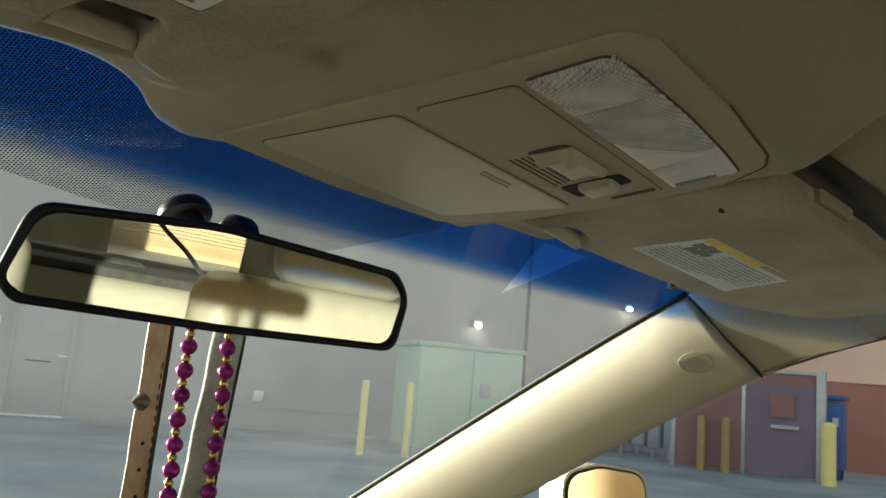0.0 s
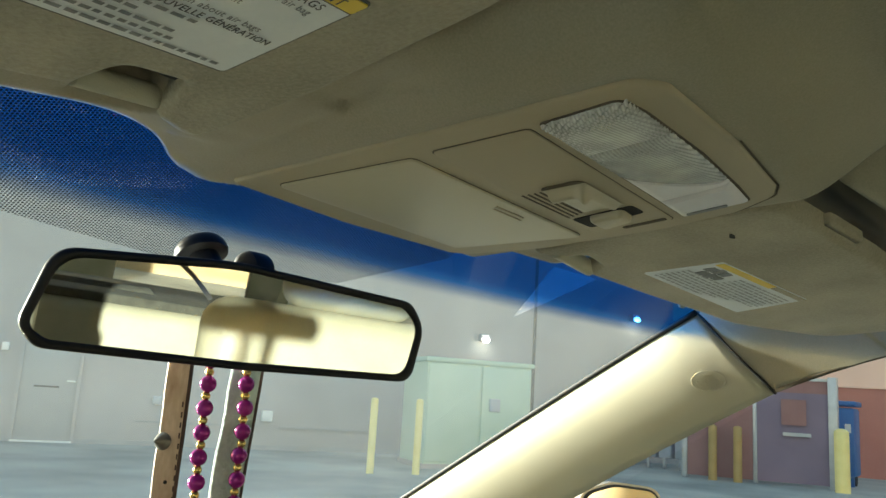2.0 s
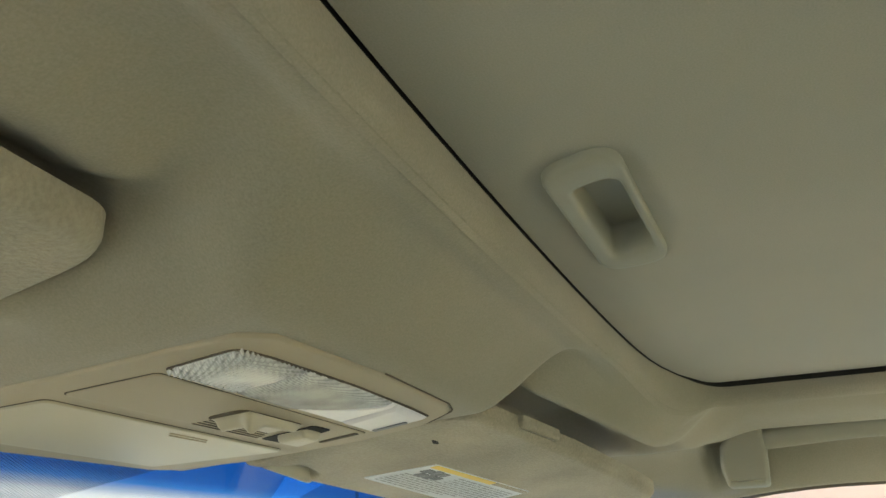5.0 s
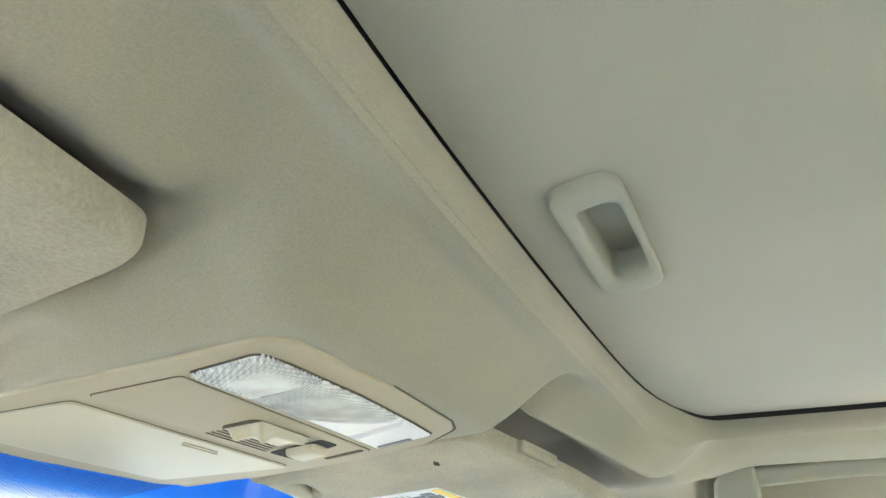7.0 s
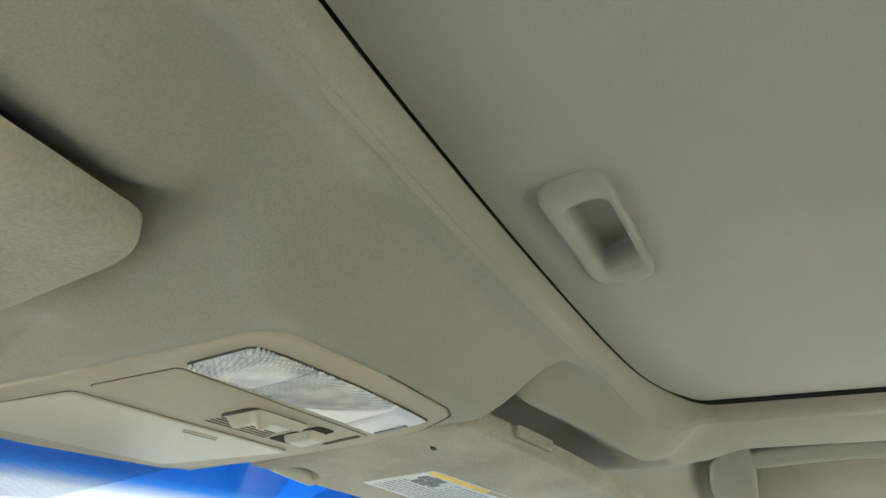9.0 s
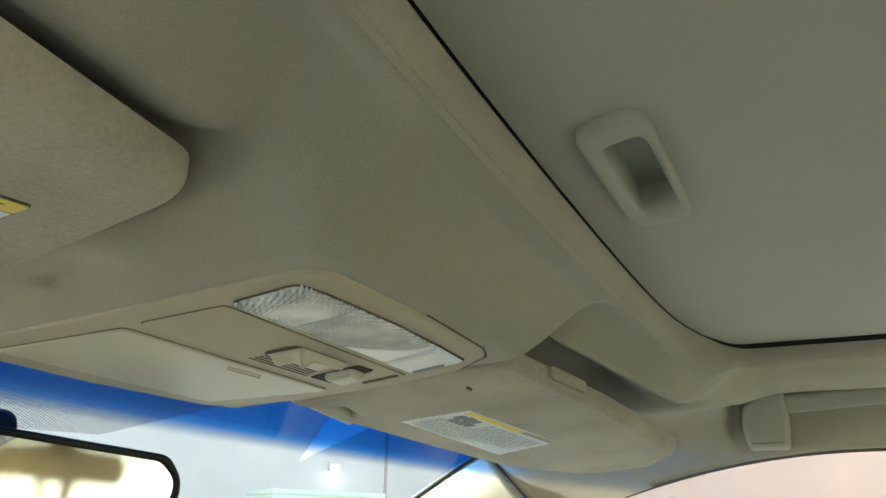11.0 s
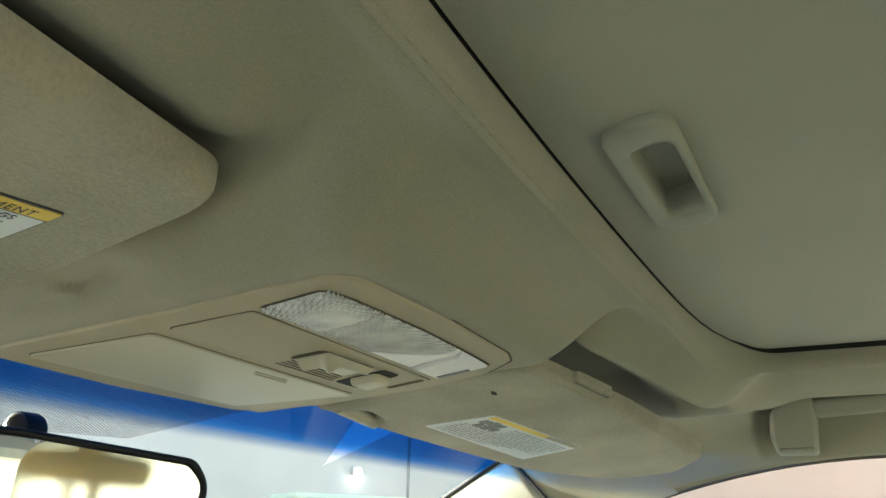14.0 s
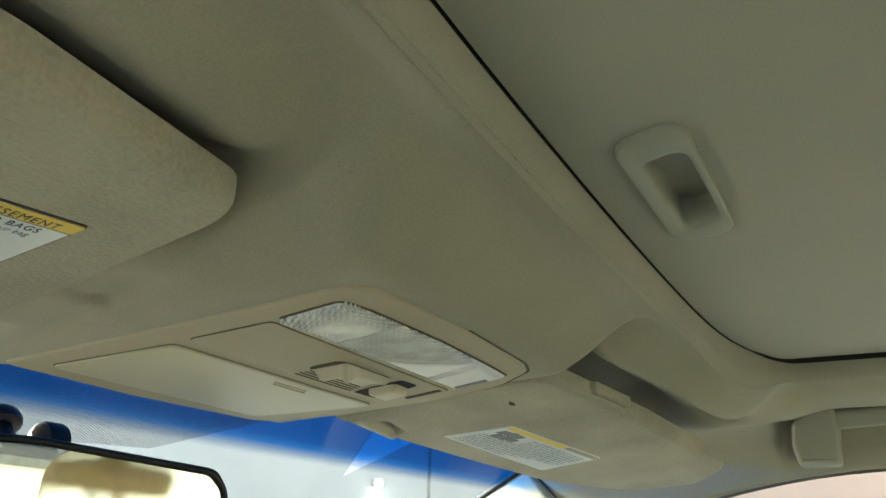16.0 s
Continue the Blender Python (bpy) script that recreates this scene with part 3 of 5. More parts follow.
# fine joint round the rear of the bezel only
rear = [p for p in rounded(bezel_pts, bezel_r) if p.y < 0.20 and p.x > -0.03]
rear.sort(key=lambda p: p.x)
part("bezel_joint", sweep([on_console(p.x + 0.0022 * S((p.x - 0.05) / 0.04), p.y - 0.0008, 0.0011) for p in rear], ring(0.0005, 6)), M["groove"], console, "fine shadowed joint")


def console_piece(name, pts, radius, high, material, gap=0.0006, label=""):
    o = rounded(pts, radius)
    c = sum(o, Vector((0, 0))) / len(o)
    big = [p + (p - c).normalized() * gap * 1.25 for p in o]
    part(name + "_gap", plate(big, on_console, 0.0, 0.0031), M["groove"], console, "shadow line")
    return part(name, plate(o, on_console, 0.001, high, 0.0009), material, console, label)


console_piece("glasses_door", [(-0.077, 0.327), (-0.070, 0.245), (0.112, 0.247), (0.092, 0.332)], 0.005, 0.0042, M["console_door"], label="pale sunglasses holder door")
console_piece("switch_panel", [(-0.072, 0.2335), (-0.0715, 0.1825), (0.1045, 0.184), (0.110, 0.237)], 0.004, 0.0036, M["console"])
# finger slits on the door
for k in range(2):
    part("finger_slit", plate(rounded([(0.018 + 0.004 * k, 0.2535 + 0.004 * k), (0.048 + 0.004 * k, 0.2535 + 0.004 * k), (0.048 + 0.004 * k, 0.2547 + 0.004 * k), (0.018 + 0.004 * k, 0.2547 + 0.004 * k)], 0.0004, 2), on_console, 0.003, 0.0046), M["console"], console)
# ridges beside the rocker
for k in range(4):
    y = 0.2215 + 0.0036 * k
    part("grip_slot", plate(rounded([(0.010, y), (0.060 + 0.002 * k, y), (0.060 + 0.002 * k, y + 0.0013), (0.010, y + 0.0013)], 0.0005, 2), on_console, 0.003, 0.00385), M["groove"], console)
# rocker switch in its dish
part("rocker_dish", plate(rounded([(0.0035, 0.2198), (0.0018, 0.1952), (0.0548, 0.1950), (0.0585, 0.2205)], 0.006), on_console, 0.002, 0.0041, 0.0), M["groove"], console, "shaded switch dish")


def rocker_point(a, b):
    x = lerp(0.006 + 0.001 * b, 0.055 + 0.002 * b, a)
    y = lerp(0.1945, 0.2195, b)
    rim = S(min(a, 1 - a) / 0.10) * S(min(b, 1 - b) / 0.12)
    hood = 0.0045 * math.exp(-((a - 0.14) / 0.12) ** 2) + 0.0042 * math.exp(-((b - 0.14) / 0.13) ** 2) * (1 - 0.4 * a)
    return on_console(x, y, 0.0043 + rim * (0.0010 + hood))


part("rocker_switch", sheet(36, 24, rocker_point), M["console_door"], console, "hooded concave sunroof rocker switch", smooth=True)
# small slide switch; a near-black plate paints the shadow of its open slot
part("slide_slot", plate(rounded([(0.0690, 0.2330), (0.0605, 0.1925), (0.0780, 0.1920), (0.0935, 0.2320)], 0.003), on_console, 0.002, 0.0040), M["gap"], console, "near-black plate painted as the slot's shadow")
part("slide_switch", plate(rounded([(0.067, 0.2215), (0.064, 0.1995), (0.081, 0.200), (0.090, 0.2215)], 0.004), on_console, 0.002, 0.0085, 0.003), M["console_door"], console)
part("side_slit", plate(rounded([(0.1035, 0.2165), (0.0965, 0.187), (0.1015, 0.187), (0.1075, 0.2155)], 0.0015), on_console, 0.002, 0.0040), M["groove"], console, "dark slit")

# lamp: dark surround, reflector, bulbs, two ribbed lenses and two frosted ends
lens_line = rounded([(-0.0745, 0.1775), (-0.0795, 0.1385), (-0.060, 0.1353), (0.0, 0.1328), (0.060, 0.1340), (0.0905, 0.1360), (0.0995, 0.1780)], [0.004, 0.007, 0.01, 0.02, 0.01, 0.005, 0.004])
part("lamp_well", plate(lens_line, on_console, 0.0, 0.0031), M["groove"], console, "shaded lens surround")
refl = rounded([(-0.073, 0.1755), (-0.0775, 0.1400), (0.0, 0.1345), (0.058, 0.1360), (0.040, 0.1765)], 0.004)
part("reflector", plate(refl, on_console, 0.002, 0.0034), M["reflector"], console, "silvery lamp reflector")
for x in (-0.046, 0.010):
    bm = bmesh.new()
    bmesh.ops.create_uvsphere(bm, u_segments=16, v_segments=10, radius=0.009, matrix=Matrix.Translation(on_console(x, 0.156, 0.0035)) @ Matrix.Diagonal((1.7, 1, 0.2, 1)))
    part("bulb", bm, M["bulb"], console, "festoon bulb behind the lens", smooth=True)


def lens_edge(x):
    """Rear edge of the lamp lens."""
    return 0.1337 + 0.45 * (x - 0.008) ** 2


def lens_cut(x_front, x_rear, bow=0.0):
    """A moulded line across the lens, from its front edge to its rear edge."""
    return lambda b: lerp(x_rear, x_front, b) + bow * b * (1 - b)


CUTS = [lens_cut(-0.0738, -0.0775), lens_cut(-0.0300, -0.0358, 0.004), lens_cut(0.0055, 0.0420, 0.046), lens_cut(0.0628, 0.0470), lens_cut(0.0985, 0.0880)]


def lens_cell(name, left, right, label, material, bars=0.0, pins=0.0, rise=0.0026, gap=0.0003):
    def point(a, b):
        x = lerp(left(b) + gap, right(b) - gap, a)
        y = lerp(lens_edge(x) + 0.0003, 0.1765, b)
        rim = min(1.0, 9 * min(a, 1 - a, b, 1 - b))
        h = 0.0036 + rise * math.sqrt(rim)
        # coarse prisms round the end and fine lines over the bulb
        ends = max(0.0, 1 - 3.0 * a) + 0.55 * max(0.0, 1 - 4.0 * min(b, 1 - b))
        h += bars * ends * math.sin(x * 2 * math.pi / 0.0030) * math.sin(y * 2 * math.pi / 0.0048 + 0.8)
        h += pins * math.sin((y + 0.25 * x) * 2 * math.pi / 0.0019)
        return on_console(x, y, h)

    return part(name, sheet(130, 96, point), material, console, label, smooth=True)


lens_cell("left_lens", CUTS[0], CUTS[1], "clear prismatic map lamp lens", M["lens"], 0.00080, 0.00006)
lens_cell("right_lens", CUTS[1], CUTS[2], "clear pinstriped map lamp lens", M["lens"], 0.00020, 0.00022)
lens_cell("lens_window", CUTS[2], CUTS[3], "frosted white lens panel", M["lens_frost"], 0.0, 0.0, 0.0016)
lens_cell("lens_end", CUTS[3], CUTS[4], "frosted push end of the lamp lens", M["lens_frost"], 0.0, 0.0, 0.0022, 0.0005)
part("end_slit", plate(rounded([(0.081, 0.1465), (0.0848, 0.1470), (0.0912, 0.1710), (0.0875, 0.1710)], 0.001), on_console, 0.005, 0.0064), M["ink_grey"], console, "grey slit")


# ---- sun visors ----
VISOR = {-1: [(0.1345, 0.1440), (0.250, 0.1165), (0.400, 0.0940), (0.470, 0.0845), (0.495, 0.108), (0.475, 0.190), (0.365, 0.255), (0.245, 0.2770), (0.2180, 0.2765), (0.2120, 0.2560), (0.1870, 0.2575), (0.1790, 0.2870), (0.150, 0.3020), (0.1385, 0.240)],
         1: [(0.136, 0.1330), (0.264, 0.0990), (0.370, 0.0775), (0.415, 0.0710), (0.453, 0.104), (0.452, 0.168), (0.375, 0.228), (0.262, 0.2660), (0.1930, 0.2870), (0.1870, 0.2690), (0.1640, 0.2700), (0.1580, 0.2920), (0.139, 0.3020), (0.131, 0.250)]}
VISOR_R = [0.026, 0.10, 0.08, 0.020, 0.020, 0.05, 0.10, 0.012, 0.010, 0.006, 0.006, 0.010, 0.014, 0.08]


def build_visor(side, group):
    origin = Vector((side * 0.32, 0.20, visor_plane(side, 0.32, 0.20)))
    label = "fabric beige sun visor folded against the headliner"
    v = thing("sun_visor", label + (" with airbag label" if side < 0 else " with safety label"), "sun visor", group, at=origin)

    def place(u, y, h):
        return Vector((side * u, y, visor_plane(side, u, y) - h)) - origin

    part("body", plate(rounded(VISOR[side], VISOR_R, 8), place, -0.0125, 0.0, 0.0062, 6), M["visor"], v)
    r0, r1 = VISOR[side][0], VISOR[side][3]

    def rear(u):
        return visor_rear(side, u)

    seam = [place(u, rear(u) + 0.0035, -0.0036) for u in np.linspace(r0[0] + 0.022, r1[0] - 0.02, 24)]
    part("edge_welt", sweep(seam, ring(0.0020, 8)), M["visor"], v, "stitched rear edge welt", smooth=True)
    a, b = (0.224, 0.350) if side < 0 else (0.191, 0.235)
    out = 0.0022 if side < 0 else 0.0042
    tab = [(a, rear(a) + 0.003), (a, rear(a) - out)] + [(u, rear(u) - out) for u in np.linspace(a + 0.01, b - 0.01, 6)] + [(b, rear(b) - out), (b + 0.001, rear(b) + 0.003)]
    part("hinge_tab", plate(rounded(tab, [0.001, 0.0025] + [0.0] * 6 + [0.0025, 0.001], 4), place, -0.0118, -0.0045, 0.0030, 4), M["visor"], v, "hinge tab of the mirror cover")
    # rounded pin across the cut-out; near-black boxes paint the pocket's shadow over it
    py = 0.2720 if side < 0 else 0.2820
    pin_y, pin_from, pin_end = (0.2845, 0.180, 0.216) if side < 0 else (0.2850, 0.152, 0.198)
    pin = [place(u, pin_y - 0.10 * (u - 0.172), -0.0082 if side < 0 else -0.0050) for u in np.linspace(pin_from, pin_end, 12)]
    part("pivot_pin", sweep(pin, ring(0.0046 if side < 0 else 0.0062, 16)), M["pillar"], v, "smooth pivot pin", smooth=True)
    part("cutout_shadow_block", box((0.046, 0.007, 0.018), place(0.199 if side < 0 else 0.176, py - 0.006, -0.018), 0.002), M["gap"], v, "near-black box that darkens the cut-out over the pin")
    part("cutout_shadow_box", box((0.056, 0.040, 0.010), place(0.200 if side < 0 else 0.176, py - 0.016, -0.019), 0.002), M["gap"], v, "near-black box that darkens the pocket behind the pin")
    e = 0.470 if side < 0 else 0.430
    arm = spline([place(e, 0.135, -0.006), place(e + 0.012, 0.145, -0.016), place(e + 0.020, 0.155, -0.034)], 6)
    part("pivot_arm", sweep(arm, ring(0.005, 10)), M["pillar"], v, smooth=True)
    return v, place


visor_l, place_l = build_visor(-1, "front sun visors")
visor_r, place_r = build_visor(1, "front sun visors")


def words(name, text, size, m, material, parent, align="LEFT", width=None):
    cu = bpy.data.curves.new(name, "FONT")
    cu.body, cu.size, cu.align_x = text, size, align
    cu.extrude = 0.00005
    if width:
        cu.space_character = width
    cu.materials.append(material)
    ob = new(name, cu)
    ob.parent = parent
    ob.matrix_local = m
    return ob


def on_label(s, d):
    """Driver's label: s metres outwards from its inner rear corner, d metres towards the windscreen."""
    return (0.1757 + 0.9935 * s + 0.154 * d, 0.1825 - 0.105 * s + 1.04 * d)


def label_place(s, d, h):
    return place_l(*on_label(s, d), h)


def text_frame(s, d, h):
    """Letters run from the outer end inwards, their tops towards the rear, facing down."""
    o = label_place(s, d, h)
    ex = (label_place(s - 0.01, d, h) - o).normalized()
    ey = (label_place(s, d - 0.01, h) - o).normalized()
    ez = ex.cross(ey).normalized()
    ey = ez.cross(ex)
    return Matrix(((ex.x, ey.x, ez.x, o.x), (ex.y, ey.y, ez.y, o.y), (ex.z, ey.z, ez.z, o.z), (0, 0, 0, 1)))


LL, LD = 0.172, 0.0555
part("label_border", plate(rounded([(-0.0009, -0.0009), (LL, -0.0009), (LL, LD + 0.0009), (-0.0009, LD + 0.0009)], 0.0025), label_place, -0.001, 0.0004), M["ink"], visor_l)
part("airbag_label", plate(rounded([(0, 0), (LL, 0), (LL, LD), (0, LD)], 0.002), label_place, -0.001, 0.0007), M["label_white"], visor_l, "white airbag warning label in two languages")
part("label_heading", plate(rounded([(0, 0), (LL, 0), (LL, 0.0062), (0, 0.0062)], 0.0008), label_place, 0.0002, 0.0009), M["label_yellow"], visor_l, "yellow heading strip")
part("heading_rule", plate([(0, 0.0062), (LL, 0.0062), (LL, 0.0066), (0, 0.0066)], label_place, 0.0002, 0.00092), M["ink"], visor_l)
for text, size, s, d, ink, width in (("WARNING", 0.0056, 0.112, 0.0053, "ink", 1.22), ("AVERTISSEMENT", 0.0056, 0.0075, 0.0053, "ink", 1.22), ("EVEN WITH ADVANCED AIR BAGS", 0.0050, 0.0100, 0.0108, "ink", 1.16),
                                     ("seriously injured by the air bag", 0.0041, 0.0105, 0.0147, "ink_grey", 1.1), ("safest place for children", 0.0041, 0.0300, 0.0186, "ink_grey", 1.1),
                                     ("in the front", 0.0041, 0.0310, 0.0225, "ink_grey", 1.1), ("and child restraints", 0.0041, 0.0385, 0.0264, "ink_grey", 1.1),
                                     ("for more information about air bags", 0.0041, 0.0135, 0.0303, "ink_grey", 1.1), ("S\u00c9CURIT\u00c9 DE NOUVELLE G\u00c9N\u00c9RATION", 0.0042, 0.0045, 0.0346, "ink", 1.06)):
    words("label_text", text, size, text_frame(s, d, 0.0011), M[ink], visor_l, "RIGHT", width)


def bars(place, parent, s_from, s_to, d, height, seed, material, h=0.0011, big=0.008):
    """Unreadable print: short bars in a row."""
    rnd = random.Random(seed)
    bm = bmesh.new()
    s = s_from
    while s_to - s > 0.002:
        e = s + min(rnd.uniform(0.0022, big), s_to - s)
        bm.faces.new([bm.verts.new(place(a, b, h)) for a, b in ((s, d), (e, d), (e, d + height), (s, d + height))])
        s = e + rnd.uniform(0.0009, 0.0015)
    part("print_line", bm, material, parent)


for k, (d, a, b) in enumerate([(0.0123, 0.088, 0.165), (0.0162, 0.094, 0.165), (0.0201, 0.064, 0.165), (0.0240, 0.088, 0.165), (0.0279, 0.098, 0.150), (0.0320, 0.090, 0.165),
                               (0.0362, 0.032, 0.150), (0.0400, 0.050, 0.165), (0.0437, 0.033, 0.165), (0.0474, 0.030, 0.160), (0.0512, 0.0065, 0.168)]):
    bars(label_place, visor_l, a, b, d, 0.0016, 30 + k, M["ink_grey"], big=0.005)


# passenger's label: skewed, paler, with a short heading and unreadable print
def place_p(s, t, h):
    a, b = lerp(Vector((0.2165, 0.1885)), Vector((0.3265, 0.1565)), s), lerp(Vector((0.2125, 0.2455)), Vector((0.3365, 0.2135)), s)
    q = lerp(a, b, t)
    return place_r(q.x, q.y, h)


part("safety_label", plate(rounded([(0, 0), (1, 0), (1, 1), (0, 1)], 0.02), place_p, -0.001, 0.0006), M["label_white"], visor_r, "pale printed safety label")
part("label_heading", plate([(0.02, 0.01), (0.62, 0.01), (0.62, 0.12), (0.02, 0.12)], place_p, 0.0, 0.0009), M["label_yellow"], visor_r, "faded yellow heading strip")
part("worn_heading", plate([(0.63, 0.01), (0.99, 0.01), (0.99, 0.10), (0.63, 0.10)], place_p, 0.0, 0.0009), M["visor"], visor_r, "worn end of the heading strip")
for k in range(11):
    rnd = random.Random(70 + k)
    bm = bmesh.new()
    s, d, end = (0.36 if k < 4 else 0.04), 0.19 + 0.070 * k, (0.95 if k < 8 else 0.72 - 0.1 * (k - 8))
    while end - s > 0.015:
        e = s + min(rnd.uniform(0.015, 0.07), end - s)
        bm.faces.new([bm.verts.new(place_p(a, b, 0.0009)) for a, b in ((s, d), (e, d), (e, d + 0.032), (s, d + 0.032))])
        s = e + rnd.uniform(0.008, 0.014)
    part("print_line", bm, M["ink_faint"], visor_r)
for s, t, w, hh in ((0.06, 0.18, 0.055, 0.14), (0.13, 0.15, 0.05, 0.16), (0.195, 0.17, 0.06, 0.13), (0.10, 0.34, 0.06, 0.13), (0.175, 0.32, 0.055, 0.15), (0.245, 0.33, 0.05, 0.12)):
    part("print_block", plate([(s, t), (s + w, t), (s + w, t + hh), (s, t + hh)], place_p, 0.0, 0.0011), M["ink_grey"], visor_r)
part("stain", plate(rounded([(0.1665, 0.1700), (0.1715, 0.1680), (0.1775, 0.1690), (0.1740, 0.1722)], 0.0018), place_r, -0.001, 0.0003), M["shelf"], visor_r, "small dark brown stain")


# ---- windscreen, pillars, rails ----
def screen(s, v):
    w = lerp(0.57, 0.70, v)
    y = lerp(0.43, 1.15, v) - s * s * lerp(0.095, 0.22, v)
    z = lerp(1.358, 0.985, v) - s * s * lerp(0.014, -0.02, v)
    return Vector((s * w, y, z))


def screen_uv(a, b):
    s, v = 1.06 * (-1 + 2 * a), lerp(-0.10, 1.0, b)
    return (screen(s, v).x, v * 0.81)


window_1 = thing("window_1", "car windscreen with blue tint strip and black dotted print", "windscreen", kind="structure", at=(0, 0.8, 1.15))
O1 = Vector((0, 0.8, 1.15))
pane = part("windscreen_pane", sheet(40, 40, lambda a, b: screen(1.06 * (-1 + 2 * a), lerp(-0.10, 1.0, b)) - O1, screen_uv), M["windscreen"], window_1, smooth=True)


def dots_point(a, b):
    s = -0.36 + 0.72 * a
    x = abs(s) * 0.58
    deep = 0.082 - 0.10 * max(0.0, x - 0.02) if x < 0.14 else lerp(0.07, 0.004, (x - 0.14) / 0.069)
    return s, lerp(-0.042, deep / 0.81, b)


def dots_uv(a, b):
    s, v = dots_point(a, b)
    return (screen(s, v).x, v * 0.81)


part("dotted_print", sheet(48, 12, lambda a, b: screen(*dots_point(a, b)) - O1 + Vector((0, -0.0012, -0.002)), dots_uv), M["dots"], window_1, "black ceramic dots round the mirror mount", smooth=True)
# faint translucent wedge high on the glass, painted as a reflection
wedge = [screen(*q) - O1 + Vector((0, -0.0015, -0.002)) for q in ((0.565, -0.03), (0.685, -0.03), (0.63, 0.085))]
bm = bmesh.new()
bm.faces.new([bm.verts.new(p) for p in wedge])
part("reflection_wedge", bm, M["film"], window_1, "faint pale wedge that stands for a reflection in the glass")
# black edge seals along both sides
for s in (-1, 1):
    path = [screen(s * 1.05, v) - O1 for v in np.linspace(-0.06, 1, 24)]
    part("edge_seal", sweep(path, [(-0.009, -0.006), (0.009, -0.006), (0.009, 0.006), (-0.009, 0.006)]), M["rubber"], window_1, "black rubber edge seal")


def pillar_start(b):
    """Where the joint to the headliner crosses the pillar; it curves back towards the glass."""
    return 0.016 * math.sin(math.pi * min(1.0, b)) - 0.014 * (1 - b)


def pillar_point(side, a, b):
    """a runs down the pillar, b across it from the glass edge to the door edge."""
    a, b = float(a), float(b)
    top = [Vector((0.568, 0.326, 1.345)), Vector((0.604, 0.535, 1.230)), Vector((0.682, 0.905, 1.020))]
    low = [Vector((0.596, 0.246, 1.263)), Vector((0.636, 0.462, 1.146)), Vector((0.690, 0.690, 1.010))]

    def along(p, t):
        return (1 - t) ** 2 * p[0] + 2 * t * (1 - t) * (p[1] * 2 - (p[0] + p[2]) / 2) + t * t * p[2]

    p = lerp(along(top, a), along(low, a), b)
    bulge = 0.021 * max(0.0, math.sin(math.pi * min(1, b))) ** 0.95 * lerp(0.60, 1.0, S((a + 0.02) / 0.22))
    fold = 0.007 * S((b - 0.86) / 0.14)
    n = Vector((-0.92, -0.18, 0.30))
    p = p + n * bulge - n * fold
    return Vector((side * p.x, p.y, p.z))


for side in (-1, 1):
    org = Vector((side * 0.62, 0.45, 1.18))
    pt = thing("pillar_trim", "beige plastic windscreen pillar trim" + (" with moulded airbag badge" if side > 0 else ""), "pillar trim", "windscreen pillar trims", at=org)
    ob = part("cover", sheet(32, 18, lambda a, b: pillar_point(side, lerp(pillar_start(b), 1.0, a), b) - org), M["pillar"], pt, smooth=True)
    md = ob.modifiers.new("thick", "SOLIDIFY")
    md.thickness, md.offset = 0.006, -1.0 if side > 0 else 1.0
    edge = [pillar_point(side, a, 0.0) - org + Vector((0, 0.0015, 0.0015)) for a in np.linspace(-0.014, 1, 24)]
    part("glass_seal", sweep(edge, ring(0.0036, 8)), M["rubber"], pt, "black seal along the glass", smooth=True)
    seam = [pillar_point(side, pillar_start(b), b) - org + Vector((-side * 0.001, -0.001, 0)) for b in np.linspace(0, 1, 14)]
    part("seam", sweep(seam, ring(0.0016, 6)), M["gap"], pt, "dark joint to the headliner")
    if side > 0:
        want = Vector((0.570, 0.312, 1.267))
        ba, bb = min(((a / 60, b / 40) for a in range(31) for b in range(8, 36)), key=lambda q: (pillar_point(1, *q) - want).length)
        c = pillar_point(1, ba, bb)
        da, db = pillar_point(1, ba + 0.02, bb) - pillar_point(1, ba - 0.02, bb), pillar_point(1, ba, bb + 0.08) - pillar_point(1, ba, bb - 0.08)
        nrm = da.cross(db).normalized()
        if nrm.x > 0:
            nrm = -nrm
        ex = Vector((0.08, -0.985, 0.08))
        ex = (ex - nrm * ex.dot(nrm)).normalized()
        ey = nrm.cross(ex)
        mt = Matrix(((ex.x, ey.x, nrm.x, c.x - org.x), (ex.y, ey.y, nrm.y, c.y - org.y), (ex.z, ey.z, nrm.z, c.z - org.z), (0, 0, 0, 1)))
        oval = [mt @ Vector((0.0190 * math.cos(g), 0.0122 * math.sin(g), 0.0002)) for g in np.linspace(0, 2 * math.pi, 40, endpoint=False)]
        badge = part("airbag_badge", sweep(oval, ring(0.0005, 6), closed=True, up=nrm), M["pillar"], pt, "moulded oval airbag badge", smooth=True)
        for k, text in enumerate(("SRS", "CURTAIN", "AIRBAG")):
            t = words("badge_text", text, 0.0066, mt @ Matrix.Translation((0, 0.0034 - 0.0064 * k, 0.0004)), M["pillar"], pt, "CENTER")
            t.data.extrude = 0.0003

# headliner corners that run into the pillar trims
for side in (-1, 1):
    def corner_point(s, b):
        p = pillar_point(1, pillar_start(b), b)
        y = lerp(p.y, lerp(0.26, 0.13, b), s)
        x = min(lerp(p.x, lerp(0.50, rail_x(y), b), s), rail_x(y))
        q = Vector((x, y, lining_z(x, y) - 0.0012))
        r = lerp(p, q, S(s * 1.15))
        return Vector((side * r.x, r.y, r.z))

    ob = part("trim", sheet(16, 14, corner_point), M["headliner"], None, smooth=True)
    tagged(ob, "beige headliner corner running into the pillar trim", "headliner corner", "headliner corners", "structure")

